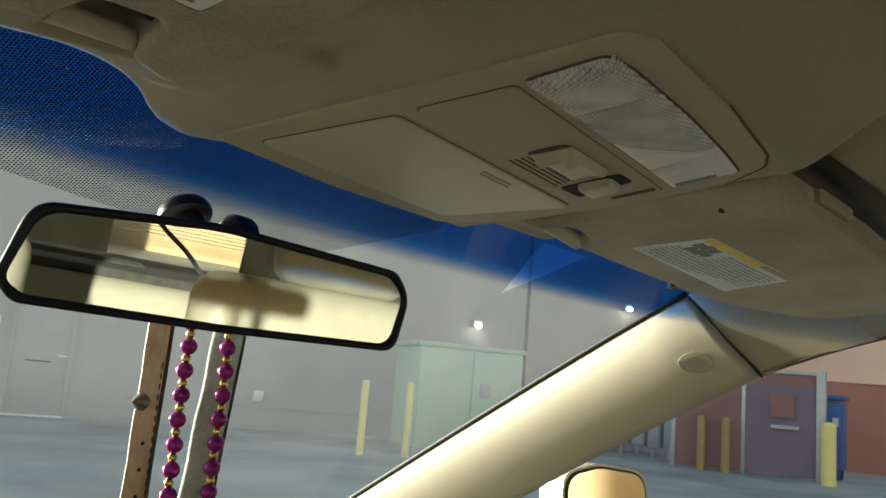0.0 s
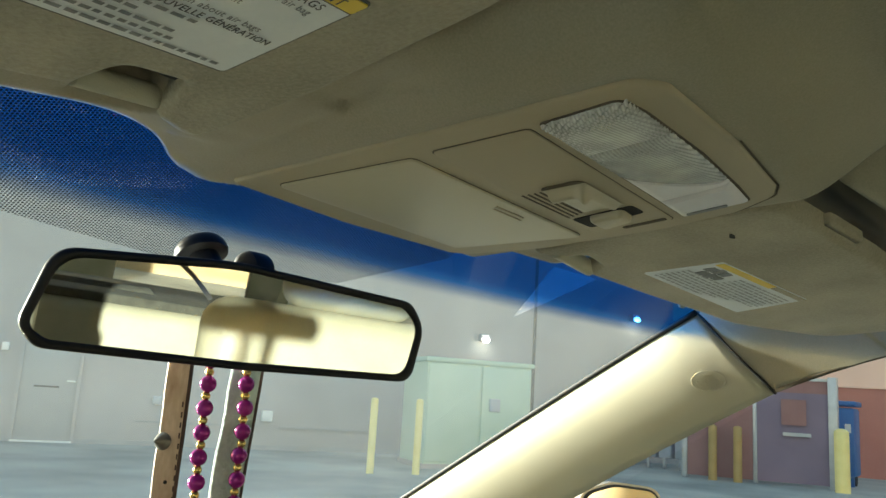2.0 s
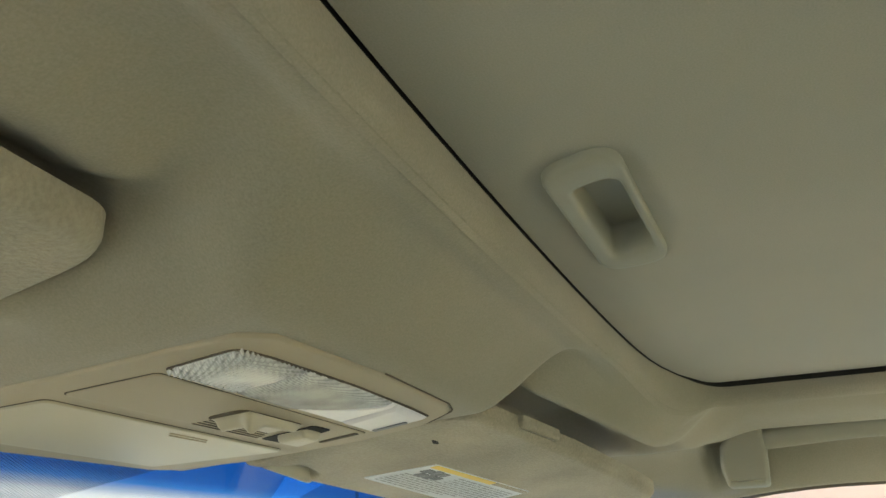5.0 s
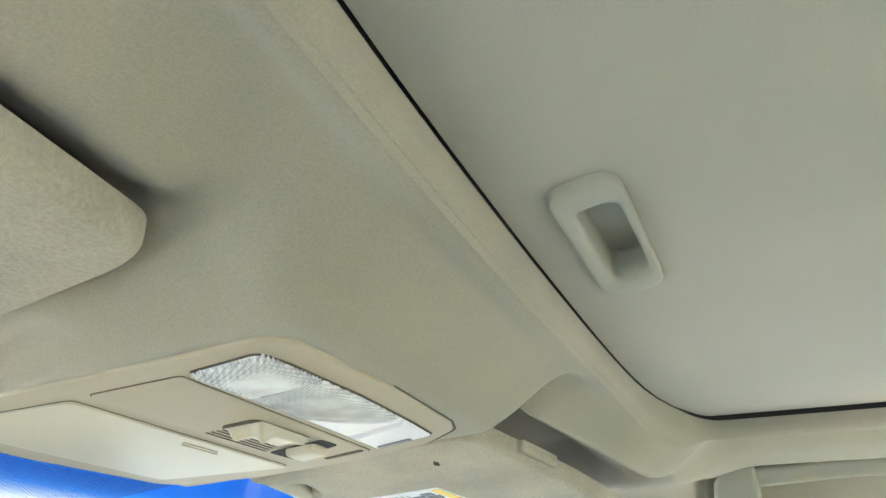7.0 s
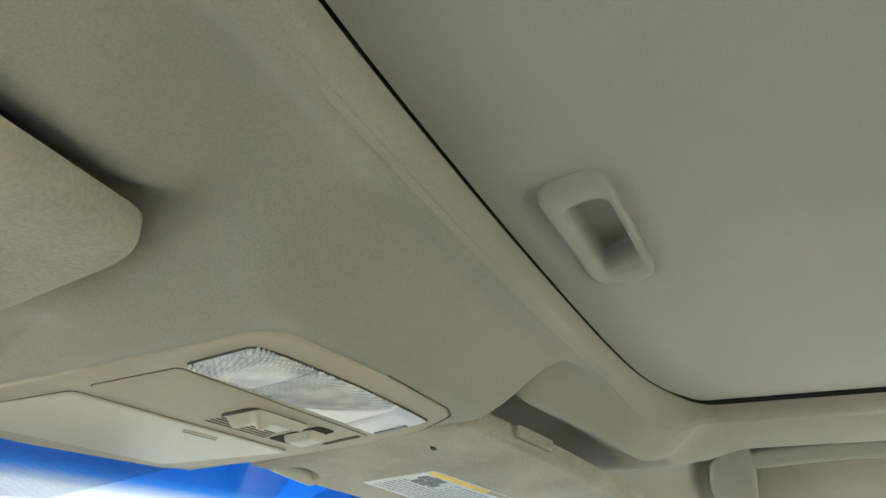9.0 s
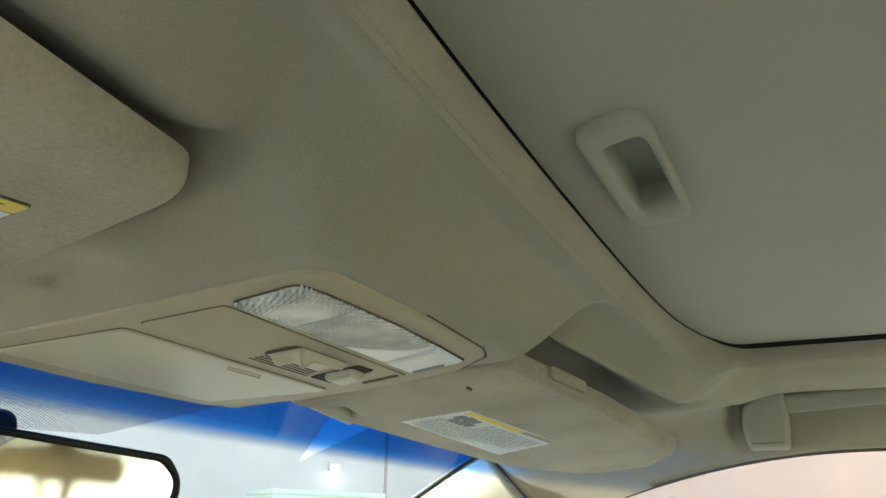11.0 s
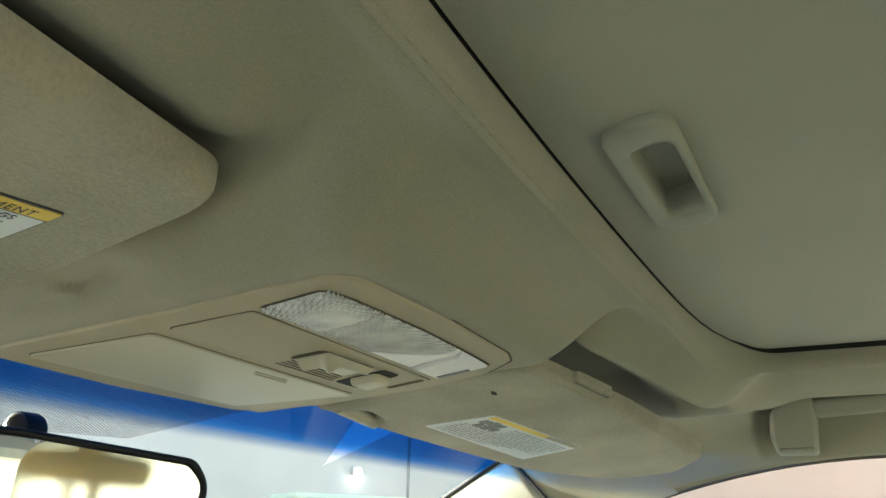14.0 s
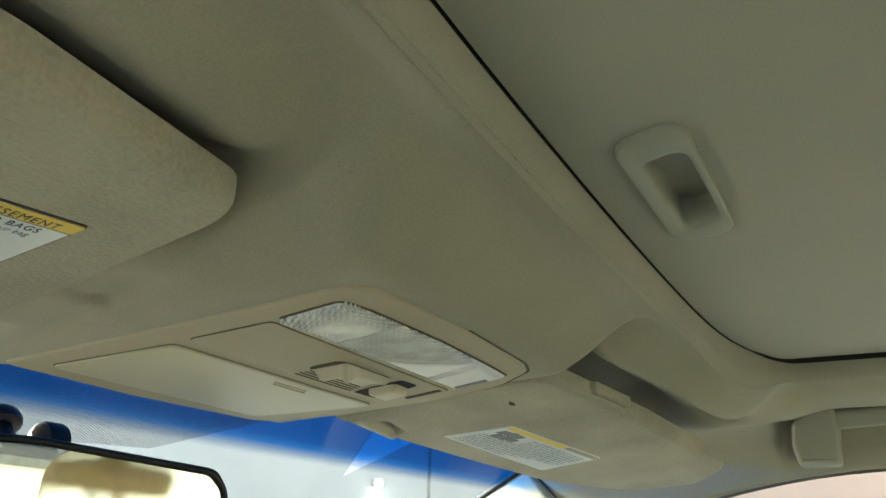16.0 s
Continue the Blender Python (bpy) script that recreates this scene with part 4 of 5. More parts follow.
# door opening seals along both roof rails
for side in (-1, 1):
    ys = list(np.linspace(0.246, -1.2, 50))
    path = [Vector((side * (rail_x(y) + 0.003), y, rail_z(y) + 0.001)) for y in ys]
    ob = part("door_seal", sweep(path, ring(0.0035, 8)), M["groove"], None, smooth=True)
    tagged(ob, "dark weather seal along the door opening", "door seal", "door seals", "structure")


# ---- grab handle over the passenger door ----
def build_grab(side):
    org = Vector((side * 0.54, -0.10, 1.36))
    g = thing("grab_handle", "beige folding grab handle over the door", "grab handle", "grab handles", at=org)

    def q(x, y, z):
        return Vector((side * x, y, z)) - org

    bar = spline([q(0.526, -0.012, 1.3805), q(0.523, -0.045, 1.3822), q(0.521, -0.110, 1.3850), q(0.523, -0.175, 1.3822), q(0.526, -0.208, 1.3805)], 10)
    part("grip", sweep(bar, rounded([(-0.0092, -0.0085), (0.0092, -0.0085), (0.0092, 0.0085), (-0.0092, 0.0085)], 0.0055, 4), up=Vector((side * 0.9, 0.0, 0.3))), M["handle"], g, smooth=True)
    # moulded feet: each a rounded plate that runs up into the grip
    for mid, d in ((0.0, 1), (-0.220, -1)):
        line = rounded([(0.0210, 1.3385), (0.0255, 1.3560), (0.0235, 1.3770), (0.0060, 1.3915), (-0.0170, 1.3920), (-0.0188, 1.3720), (-0.0165, 1.3385)], [0.004, 0.03, 0.012, 0.012, 0.006, 0.02, 0.005], 6)
        part("foot_cover", plate(line, lambda y, z, h: q(0.5480 - h + 0.30 * (1.360 - z), mid + d * y, z), 0.0, 0.0275, 0.005, 4), M["handle"], g, "moulded end cover", smooth=False)
    return g


build_grab(1)


# ---- rear-view mirror and what hangs from it ----
MC = Vector((0.0, 0.432, 1.276))
MN = Vector((-0.245, -0.966, -0.105)).normalized()
MX = Vector((MN.y, -MN.x, 0)).normalized() * -1
MY = MN.cross(MX).normalized()
if MY.z < 0:
    MY = -MY
mirror = thing("rear_view_mirror", "black-rimmed interior rear-view mirror on a windscreen mount", "mirror", at=MC)


def mirror_place(x, y, h):
    return MX * x + MY * y + MN * h


def mirror_line(g):
    pts = [(-0.1330 - g, -0.016), (-0.1205 - g, 0.0280 + g), (-0.010, 0.0358 + g), (0.130 + g, 0.0268 + g), (0.1455 + g, 0.010), (0.1385 + g, -0.0310 - g), (0.0, -0.0310 - g), (-0.122 - g, -0.0272 - g)]
    return rounded(pts, [0.012, 0.020, 0.20, 0.016, 0.03, 0.014, 0.2, 0.014], 7)


part("shell", plate(mirror_line(-0.002), lambda x, y, h: mirror_place(x, y, -h), 0.0, 0.026, 0.014, 5), M["silver"], mirror, "pale grey shell", smooth=False)
bm = bmesh.new()
spec = [(0.0, -0.003), (0.0012, 0.001), (0.0008, 0.0042), (-0.0014, 0.0052), (-0.0040, 0.0040), (-0.0044, 0.0012)]
rg = [[bm.verts.new(mirror_place(p.x, p.y, h)) for p in mirror_line(g)] for g, h in spec]
for r0, r1 in zip(rg, rg[1:]):
    for i in range(len(r0)):
        j = (i + 1) % len(r0)
        bm.faces.new((r0[i], r0[j], r1[j], r1[i]))
part("rim", bm, M["black"], mirror, "black plastic rim", smooth=True)
part("mirror_glass", plate(mirror_line(-0.0036), mirror_place, 0.0, 0.0026), M["mirror"], mirror, "silvered mirror glass")
foot = screen(-0.01, 0.072) - MC + Vector((0.0, -0.004, -0.007))
part("mount_foot", cyl(0.0195, 0.016, 0.012, m=Matrix.Translation(foot) @ Matrix.Rotation(radians(-28), 4, "X"), bevel=0.004), M["black"], mirror, "black disc mount on the glass", smooth=False)
part("stalk", sweep(spline([foot, foot * 0.6 + Vector((0, 0.0, -0.004)), MN * -0.022], 6), ring(0.010, 12)), M["black"], mirror, smooth=True)
part("stalk_collar", cyl(0.0145, 0.0145, 0.018, m=Matrix.Translation(foot * 0.80 + MX * 0.030 + Vector((0, -0.004, -0.002))) @ Matrix.Rotation(radians(90), 4, "Y"), bevel=0.003), M["black"], mirror, "black collar beside the mount")


def strand(name, x, y, z0, z1, width, thick, yaw, material, parent, edge_material, lean=0.0):
    m = Matrix.Rotation(radians(yaw), 4, "Z")
    path = [Vector((x + 0.0012 * math.sin(9 * t) - lean * (t - 0.30), y + 0.002 * math.sin(5 * t), lerp(z0, z1, t))) for t in np.linspace(0, 1, 26)]
    ux = m @ Vector((1, 0, 0))
    uy = m @ Vector((0, 1, 0))
    sec = rounded([(-width / 2, -thick / 2), (width / 2, -thick / 2), (width / 2, thick / 2), (-width / 2, thick / 2)], thick * 0.3, 2)
    bm = bmesh.new()
    rg = []
    for k, p in enumerate(path):
        w = 1 + 0.05 * math.sin(k * 1.7)
        rg.append([bm.verts.new(p + ux * (a * w) + uy * b) for a, b in sec])
    for r0, r1 in zip(rg, rg[1:]):
        for i in range(len(r0)):
            j = (i + 1) % len(r0)
            bm.faces.new((r0[i], r0[j], r1[j], r1[i]))
    bm.faces.new(rg[0]), bm.faces.new(rg[-1])
    part(name, bm, material, parent, smooth=False)
    e = [p + ux * (width / 2 - 0.0004) for p in path]
    part("cut_edge", sweep(e, [(-thick * 0.55, -0.0012), (thick * 0.55, -0.0012), (thick * 0.55, 0.0012), (-thick * 0.55, 0.0012)], up=ux), edge_material, parent, "dark burnished edge")
    return ux, uy


SO = Vector((0.0, 0.468, 1.12))
strap = thing("leather_strap", "worn tan leather strap with grey suede back and metal spike", "strap", at=SO)
ux, uy = strand("front_strand", -0.0235, 0.4615 - SO.y, 0.175, -0.16, 0.0150, 0.0034, -28, M["leather"], strap, M["leather_edge"])
# stitched line, holes and spike on the tan face
for k in range(34):
    c = Vector((-0.0235, 0.4615 - SO.y, 0.10 - 0.0065 * k)) + ux * 0.0042 - uy * 0.0018
    part("stitch", box((0.0007, 0.0006, 0.0034), c), M["leather_edge"], strap)
for k in range(5):
    c = Vector((-0.0235, 0.4615 - SO.y, 0.052 - 0.016 * k)) - ux * 0.001 - uy * 0.0018
    part("belt_hole", cyl(0.0012, 0.0012, 0.0008, m=Matrix.Translation(c) @ Matrix.Rotation(radians(-28), 4, "Z") @ Matrix.Rotation(radians(90), 4, "X"), seg=10), M["gap"], strap)
c = Vector((-0.0235, 0.4615 - SO.y, 0.077)) - ux * 0.004 - uy * 0.002
sp = Matrix.Translation(c) @ Vector((-0.9, -0.42, 0.02)).normalized().to_track_quat("Z", "Y").to_matrix().to_4x4()
bm = cyl(0.0044, 0.0042, 0.003, (0, 0, 0.0015), sp, 16)
cyl(0.0056, 0.0004, 0.010, (0, 0, 0.008), sp, 16, bm)
part("spike", bm, M["spike"], strap, "dull metal screw spike", smooth=False)
strand("back_strand", 0.0250, 0.4575 - SO.y, 0.175, -0.16, 0.0245, 0.0034, -5, M["suede"], strap, M["leather_edge"], 0.026)

beads = thing("bead_necklace", "loop of purple beads with small gold spacers", "necklace", at=(0, 0.447, 1.06))
BO = Vector((0, 0.447, 1.06))
loop = spline([(0.0005, 0.458, 1.3), (-0.004, 0.4565, 1.24), (-0.0053, 0.4555, 1.15), (-0.0047, 0.455, 1.08), (0.0025, 0.453, 1.04), (0.0125, 0.4515, 1.04), (0.0197, 0.4495, 1.08), (0.0215, 0.449, 1.15), (0.0217, 0.449, 1.24), (0.0145, 0.453, 1.3)], 40)
acc, nxt, k = 0.0, 0.004, 0
bead_me = bmesh.new()
bmesh.ops.create_uvsphere(bead_me, u_segments=18, v_segments=12, radius=0.0056)
bead_me = mesh_from("bead", bead_me, M["bead"], True)
gold_me = bmesh.new()
bmesh.ops.create_uvsphere(gold_me, u_segments=12, v_segments=8, radius=0.0030)
gold_me = mesh_from("spacer_bead", gold_me, M["gold"], True)
rb = random.Random(5)
for a, b in zip(loop, loop[1:]):
    seg = (b - a).length
    while acc + seg >= nxt:
        p = lerp(a, b, (nxt - acc) / seg) - BO
        ob = new("bead" if k % 2 == 0 else "spacer_bead", bead_me if k % 2 == 0 else gold_me)
        ob.parent = beads
        ob.location = p + Vector((rb.uniform(-1, 1) * 0.0004, rb.uniform(-1, 1) * 0.0004, 0))
        ob.rotation_euler = (rb.uniform(-0.2, 0.2), rb.uniform(-0.2, 0.2), rb.uniform(0, 3))
        nxt += 0.0078
        k += 1
    acc += seg


# ---- car body, doors, seats, dashboard ----
car = thing("car", "beige car body shell with door panels and beige floor", "car", at=(0, -0.4, 0.08))
CO = Vector((0, -0.4, 0.08))


def roof_point(a, b):
    s, y = -1 + 2 * a, lerp(-1.55, 0.37, b)
    xe = rail_x(y) + 0.035
    z = 1.475 - 0.05 * abs(s) ** 2.5 - 0.05 * S((y - 0.0) / 0.4) - 0.06 * S((-y - 0.9) / 0.7)
    if abs(s) > 0.96:
        z = rail_z(y) + 0.004
    return Vector((s * xe, y, z)) - CO


part("roof", sheet(50, 40, roof_point), M["paint"], car, smooth=True)
# header strip that joins roof and glass
part("header", sheet(40, 2, lambda a, b: lerp(screen(-1 + 2 * a, -0.09), Vector(((-1 + 2 * a) * 0.60, 0.362, 1.43 - 0.055 * abs(-1 + 2 * a) ** 2.5)), b) - CO + Vector((0, 0.002, 0.003))), M["paint"], car)
part("floor_pan", box((1.44, 3.2, 0.06), Vector((0, -0.45, 0.30)) - CO, 0.01), M["carpet"], car, "beige carpeted floor")
part("bonnet", sheet(16, 10, lambda a, b: Vector(((-1 + 2 * a) * 0.78, lerp(1.16, 1.95, b), 0.965 - 0.10 * b - 0.05 * (-1 + 2 * a) ** 2)) - CO), M["paint"], car, smooth=True)
for side in (-1, 1):
    part("front_fender", sheet(14, 8, lambda a, b: Vector((side * lerp(0.775, 0.80 - 0.05 * a * a, b), lerp(0.86, 1.93, a), lerp(0.955 - 0.09 * a, 0.36 + 0.33 * math.sqrt(max(0.0, 1 - ((lerp(0.86, 1.93, a) - 1.30) / 0.36) ** 2)), b))) - CO), M["paint"], car, smooth=True)
part("nose", box((1.5, 0.12, 0.5), Vector((0, 1.95, 0.60)) - CO, 0.04), M["paint"], car)
for side in (-1, 1):
    for y0, y1, nm in ((0.86, -0.43, "front_door"), (-0.47, -1.42, "rear_door")):
        d = part(nm, box((0.09, y0 - y1, 0.56), Vector((side * 0.745, (y0 + y1) / 2, 0.66)) - CO, 0.02), M["pillar"], car, "beige door panel")
        part("armrest", box((0.07, 0.5, 0.07), Vector((side * 0.69, (y0 + y1) / 2 - 0.05, 0.68)) - CO, 0.02), M["seat"], d).matrix_parent_inverse = Matrix()
    w = part("front_side_glass", sheet(12, 6, lambda a, b: Vector((side * lerp(rail_x(lerp(0.83, -0.43, a)) + 0.012, 0.735, b), lerp(lerp(0.24, 0.80, b), -0.43, a), lerp(rail_z(min(0.24, lerp(0.24, -0.43, a))) + 0.008, 0.93, b))) - CO), M["clear_glass"], car, smooth=True)
    part("rear_side_glass", sheet(12, 6, lambda a, b: Vector((side * lerp(0.585, 0.735, b), lerp(-0.47, -1.36, a), lerp(1.325 - 0.02 * a, 0.93, b))) - CO), M["clear_glass"], car, smooth=True)
    part("middle_pillar", sweep([Vector((side * 0.590, -0.45, 1.33)) - CO, Vector((side * 0.66, -0.45, 1.12)) - CO, Vector((side * 0.71, -0.45, 0.92)) - CO], rounded([(-0.045, -0.02), (0.045, -0.02), (0.045, 0.02), (-0.045, 0.02)], 0.01, 3), up=Vector((side, 0, 0.3))), M["pillar"], car)
    part("rear_pillar", sweep([Vector((side * 0.575, -1.38, 1.31)) - CO, Vector((side * 0.64, -1.68, 1.13)) - CO, Vector((side * 0.70, -1.95, 0.93)) - CO], rounded([(-0.10, -0.02), (0.10, -0.02), (0.10, 0.02), (-0.10, 0.02)], 0.01, 3), up=Vector((side, 0, 0.3))), M["pillar"], car)
    part("quarter_panel", box((0.09, 0.62, 0.56), Vector((side * 0.745, -1.74, 0.66)) - CO, 0.02), M["pillar"], car)
part("rear_window", sheet(12, 6, lambda a, b: Vector(((-1 + 2 * a) * lerp(0.52, 0.62, b), lerp(-1.50, -2.02, b) - 0.05 * (1 - (-1 + 2 * a) ** 2), lerp(1.335, 1.02, b))) - CO), M["clear_glass"], car, smooth=True)
shelf = part("parcel_shelf", box((1.30, 0.50, 0.03), Vector((0, -1.80, 1.055)) - CO, 0.008), M["shelf"], car, "dark parcel shelf")
for k in range(4):
    part("vent_slat", box((0.36, 0.005, 0.004), Vector((-0.02, -1.70 - 0.045 * k, 1.073)) - CO), M["shelf"], car)
part("boot_lid", box((1.42, 0.45, 0.08), Vector((0, -2.24, 0.86)) - CO, 0.03), M["paint"], car)
part("tail", box((1.48, 0.10, 0.6), Vector((0, -2.42, 0.62)) - CO, 0.03), M["paint"], car)
for y in (1.30, -1.55):
    for side in (-1, 1):
        m = Matrix.Translation(Vector((side * 0.70, y, 0.39)) - CO) @ Matrix.Rotation(radians(90), 4, "Y")
        wh = part("wheel", cyl(0.31, 0.31, 0.19, m=m, seg=32, bevel=0.03), M["rubber"], car, "black tyre")
        part("hub", cyl(0.20, 0.18, 0.20, m=m, seg=24), M["silver"], wh)


def pad(size, at, bevel, m=Matrix()):
    return box(size, at, bevel, m, 5)


def build_seat(x, y, label, group, top=0.0):
    s = thing("bucket_seat", label, "car seat", group, at=(x, y, 0.33))
    tilt = Matrix.Translation((0, -0.22, 0.20)) @ Matrix.Rotation(radians(12), 4, "X")
    part("cushion", pad((0.52, 0.50, 0.16), (0, 0.02, 0.17), 0.06), M["seat"], s, smooth=True)
    part("backrest", pad((0.52, 0.13, 0.69), (0, 0, 0.33), 0.060, tilt), M["seat"], s, smooth=True)
    for side in (-1, 1):
        part("side_bolster", pad((0.09, 0.16, 0.50), (side * 0.215, 0.03, 0.28), 0.042, tilt), M["seat"], s, smooth=True)
        part("headrest_post", cyl(0.006, 0.006, 0.10, (side * 0.06, 0, 0.64), tilt, 10), M["chrome"], s, smooth=True)
    part("headrest", pad((0.30, 0.11, 0.13), (0.045 if x > 0 else 0.0, 0.012, 0.735 + top), 0.048, tilt), M["seat"], s, smooth=True)
    part("seat_base", box((0.46, 0.48, 0.10), (0, 0, 0.05), 0.02), M["black"], s)
    return s


build_seat(0.415, -0.36, "beige leather front passenger seat with headrest", "front seats")
build_seat(-0.40, -0.52, "beige leather driver seat with headrest", "front seats")
bench = thing("rear_bench", "beige leather rear bench seat", "car seat", at=(0, -1.25, 0.33))
tilt = Matrix.Translation((0, -0.20, 0.18)) @ Matrix.Rotation(radians(16), 4, "X")
part("cushion", pad((1.26, 0.50, 0.18), (0, 0.04, 0.15), 0.06), M["seat"], bench, smooth=True)
part("backrest", pad((1.28, 0.14, 0.56), (0, 0, 0.27), 0.055, tilt), M["seat"], bench, smooth=True)
belt = thing("seat_belt", "dark webbing seat belt hanging from the rear roof", "seat belt", at=(0.10, -1.2, 1.27))
part("webbing", sweep(spline([(-0.055, -0.02, 0.112), (-0.045, 0.0, 0.06), (-0.015, 0.0, 0.005), (0.04, 0.0, -0.045), (0.10, 0.0, -0.09), (0.15, 0.0, -0.14)], 10), [(-0.006, -0.0012), (0.006, -0.0012), (0.006, 0.0012), (-0.006, 0.0012)], up=Vector((0, 1, 0.2))), M["rubber"], belt)

dash = thing("dashboard", "beige moulded dashboard under the windscreen", "dashboard", at=(0, 0.80, 0.80))


def dash_point(a, b):
    s = -1 + 2 * a
    prof = [(1.06, 0.945), (0.85, 0.955), (0.62, 0.945), (0.54, 0.90), (0.56, 0.70), (0.60, 0.45)]
    f = b * (len(prof) - 1)
    i = min(int(f), len(prof) - 2)
    y, z = (lerp(prof[i][k], prof[i + 1][k], f - i) for k in (0, 1))
    return Vector((s * 0.69, y - 0.07 * s * s, z + (0.025 * math.exp(-((s + 0.5) / 0.25) ** 2) if b < 0.5 else 0))) - Vector((0, 0.80, 0.80))


part("top_pad", sheet(40, 30, dash_point), M["dash"], dash, smooth=True)
wheel = thing("steering_wheel", "dark steering wheel behind the dashboard", "steering wheel", at=(-0.37, 0.42, 0.86))
wm = Matrix.Rotation(radians(-62), 4, "X")
part("rim", sweep([wm @ Vector((0.18 * math.cos(g), 0.18 * math.sin(g), 0)) for g in np.linspace(0, 2 * math.pi, 48, endpoint=False)], ring(0.014, 10), closed=True, up=wm @ Vector((0, 0, 1))), M["dash"], wheel, smooth=True)
part("hub", box((0.13, 0.10, 0.04), (0, 0, 0), 0.02, wm, 3), M["dash"], wheel)
for a in (0, 180, 270):
    part("spoke", box((0.13, 0.03, 0.012), (0.11, 0, 0), 0.004, wm @ Matrix.Rotation(radians(a), 4, "Z")), M["dash"], wheel)
part("column", cyl(0.03, 0.03, 0.26, (0, 0, -0.14), wm), M["dash"], wheel)


def build_door_mirror(side):
    c = Vector((side * 0.895, 0.55, 1.048))
    dm = thing("door_mirror", "beige door mirror with dark rim on the car door", "mirror", "door mirrors", at=c)
    n = Vector((-side * 0.42, -0.90, 0.04)).normalized()
    ex = Vector((n.y, -n.x, 0)).normalized() * -1
    ey = n.cross(ex)
    if ey.z < 0:
        ey = -ey
    line = rounded([(-0.084, -0.050), (-0.090, 0.058), (-0.02, 0.073), (0.085, 0.062), (0.092, -0.050), (0.0, -0.066)], [0.025, 0.035, 0.10, 0.040, 0.035, 0.10], 9)
    if side < 0:
        line = [Vector((-p.x, p.y)) for p in line]

    def pl(x, y, h):
        return ex * x + ey * y + n * h

    part("housing", plate(line, lambda x, y, h: pl(x, y, -h), -0.004, 0.085, 0.045, 6), M["paint"], dm)
    part("rim", plate([p * 0.955 for p in line], pl, 0.0, 0.0055, 0.002), M["black"], dm, "dark inner rim")
    part("mirror_glass", plate([p * 0.90 for p in line], pl, 0.0, 0.0072), M["mirror"], dm, "silvered mirror glass")
    part("arm", box((0.12, 0.05, 0.04), (-side * 0.13, 0.02, -0.05), 0.012), M["paint"], dm)


build_door_mirror(1)
build_door_mirror(-1)

# ---- outside ----
GZ = 0.08
ground = part("ground", sheet(40, 40, lambda a, b: Vector((lerp(-300, 300, a), lerp(-300, 300, b), GZ))), M["asphalt"])
tagged(ground, "grey worn asphalt car park", "ground", kind="structure")
WA, WD, WN = Vector((6.86, 14.06, 0)), Vector((0.837, -0.547, 0)), Vector((-0.547, -0.837, 0))


def wall_frame(t, out, z):
    p = WA + WD * t + WN * out + Vector((0, 0, z))
    return Matrix(((WD.x, -WN.x, 0, p.x), (WD.y, -WN.y, 0, p.y), (0, 0, 1, p.z), (0, 0, 0, 1)))


grey = thing("grey_building", "grey painted block building with a steel door", "building", at=WA + Vector((0, 0, GZ)))


def gpart(name, size, t, out, z, material, label="", bevel=0.0, parent=None):
    bm = box(size, (0, 0, 0), bevel, Matrix.Translation(-WA - Vector((0, 0, GZ))) @ wall_frame(t, out, z))
    return part(name, bm, material, parent or grey, label)


gpart("wall", (26.0, 0.4, 7.2), 1.4, -0.2, GZ + 3.6, M["wall_grey"])
gpart("parapet", (26.1, 0.55, 0.25), 1.4, -0.2, GZ + 7.3, M["wall_grey"])
for t in (-4.0, 9.85):
    gpart("joint", (0.07, 0.02, 7.1), t, 0.002, GZ + 3.6, M["seam"], "dark wall joint")
dr = gpart("door", (0.92, 0.05, 2.06), 0.45, 0.005, GZ + 1.04, M["door_grey"], "grey steel door", 0.006)
for t, w, z, h in ((-0.03, 0.06, 1.05, 2.15), (0.93, 0.06, 1.05, 2.15)):
    gpart("door_jamb", (w, 0.08, h), t, 0.02, GZ + z, M["wall_grey"])
gpart("door_lintel", (1.02, 0.08, 0.06), 0.45, 0.02, GZ + 2.11, M["wall_grey"])
gpart("door_sill", (0.96, 0.12, 0.03), 0.45, 0.03, GZ + 0.015, M["label_white"], "pale sill")
gpart("door_lever", (0.14, 0.06, 0.03), 0.80, 0.06, GZ + 1.05, M["label_white"], "pale lever", 0.008)
gpart("push_plate", (0.40, 0.012, 0.03), 0.42, 0.036, GZ + 0.94, M["seam"])
gpart("wall_base", (26.0, 0.03, 0.08), 1.4, 0.012, GZ + 0.04, M["door_grey"], "dark base course")
gpart("meter_panel", (0.11, 0.08, 0.14), -0.30, 0.04, 1.66, M["label_white"], "small white box", 0.01)
gpart("socket_box", (0.20, 0.10, 0.20), 4.24, 0.05, 0.70, M["label_white"], "white wall box", 0.01)
gpart("vent_cap", (0.16, 0.08, 0.16), 2.25, 0.04, 0.88, M["meter"], "round vent cap", 0.03)
for k in range(3):
    gpart("low_strip", (2.2, 0.03, 0.035), 3.0 + 2.6 * k, 0.03, GZ + 0.42, M["door_grey"])
for t, z in ((8.62, 2.50), (12.36, 3.27)):
    m0 = wall_frame(t, 0.10, z)
    lamp = thing("wall_lamp", "lit round wall lamp on the grey building", "lamp", "wall lamps", at=m0.translation)
    q = Matrix.Translation(-m0.translation)
    part("housing", box((0.22, 0.16, 0.16), (0, 0.02, 0.03), 0.03, q @ m0), M["wall_grey"], lamp)
    bm = bmesh.new()
    bmesh.ops.create_uvsphere(bm, u_segments=20, v_segments=12, radius=0.075, matrix=q @ m0 @ Matrix.Translation((0, -0.09, -0.02)) @ Matrix.Diagonal((1, 0.6, 0.75, 1)))
    part("globe", bm, M["lamp_on"], lamp, "glowing globe", smooth=True)

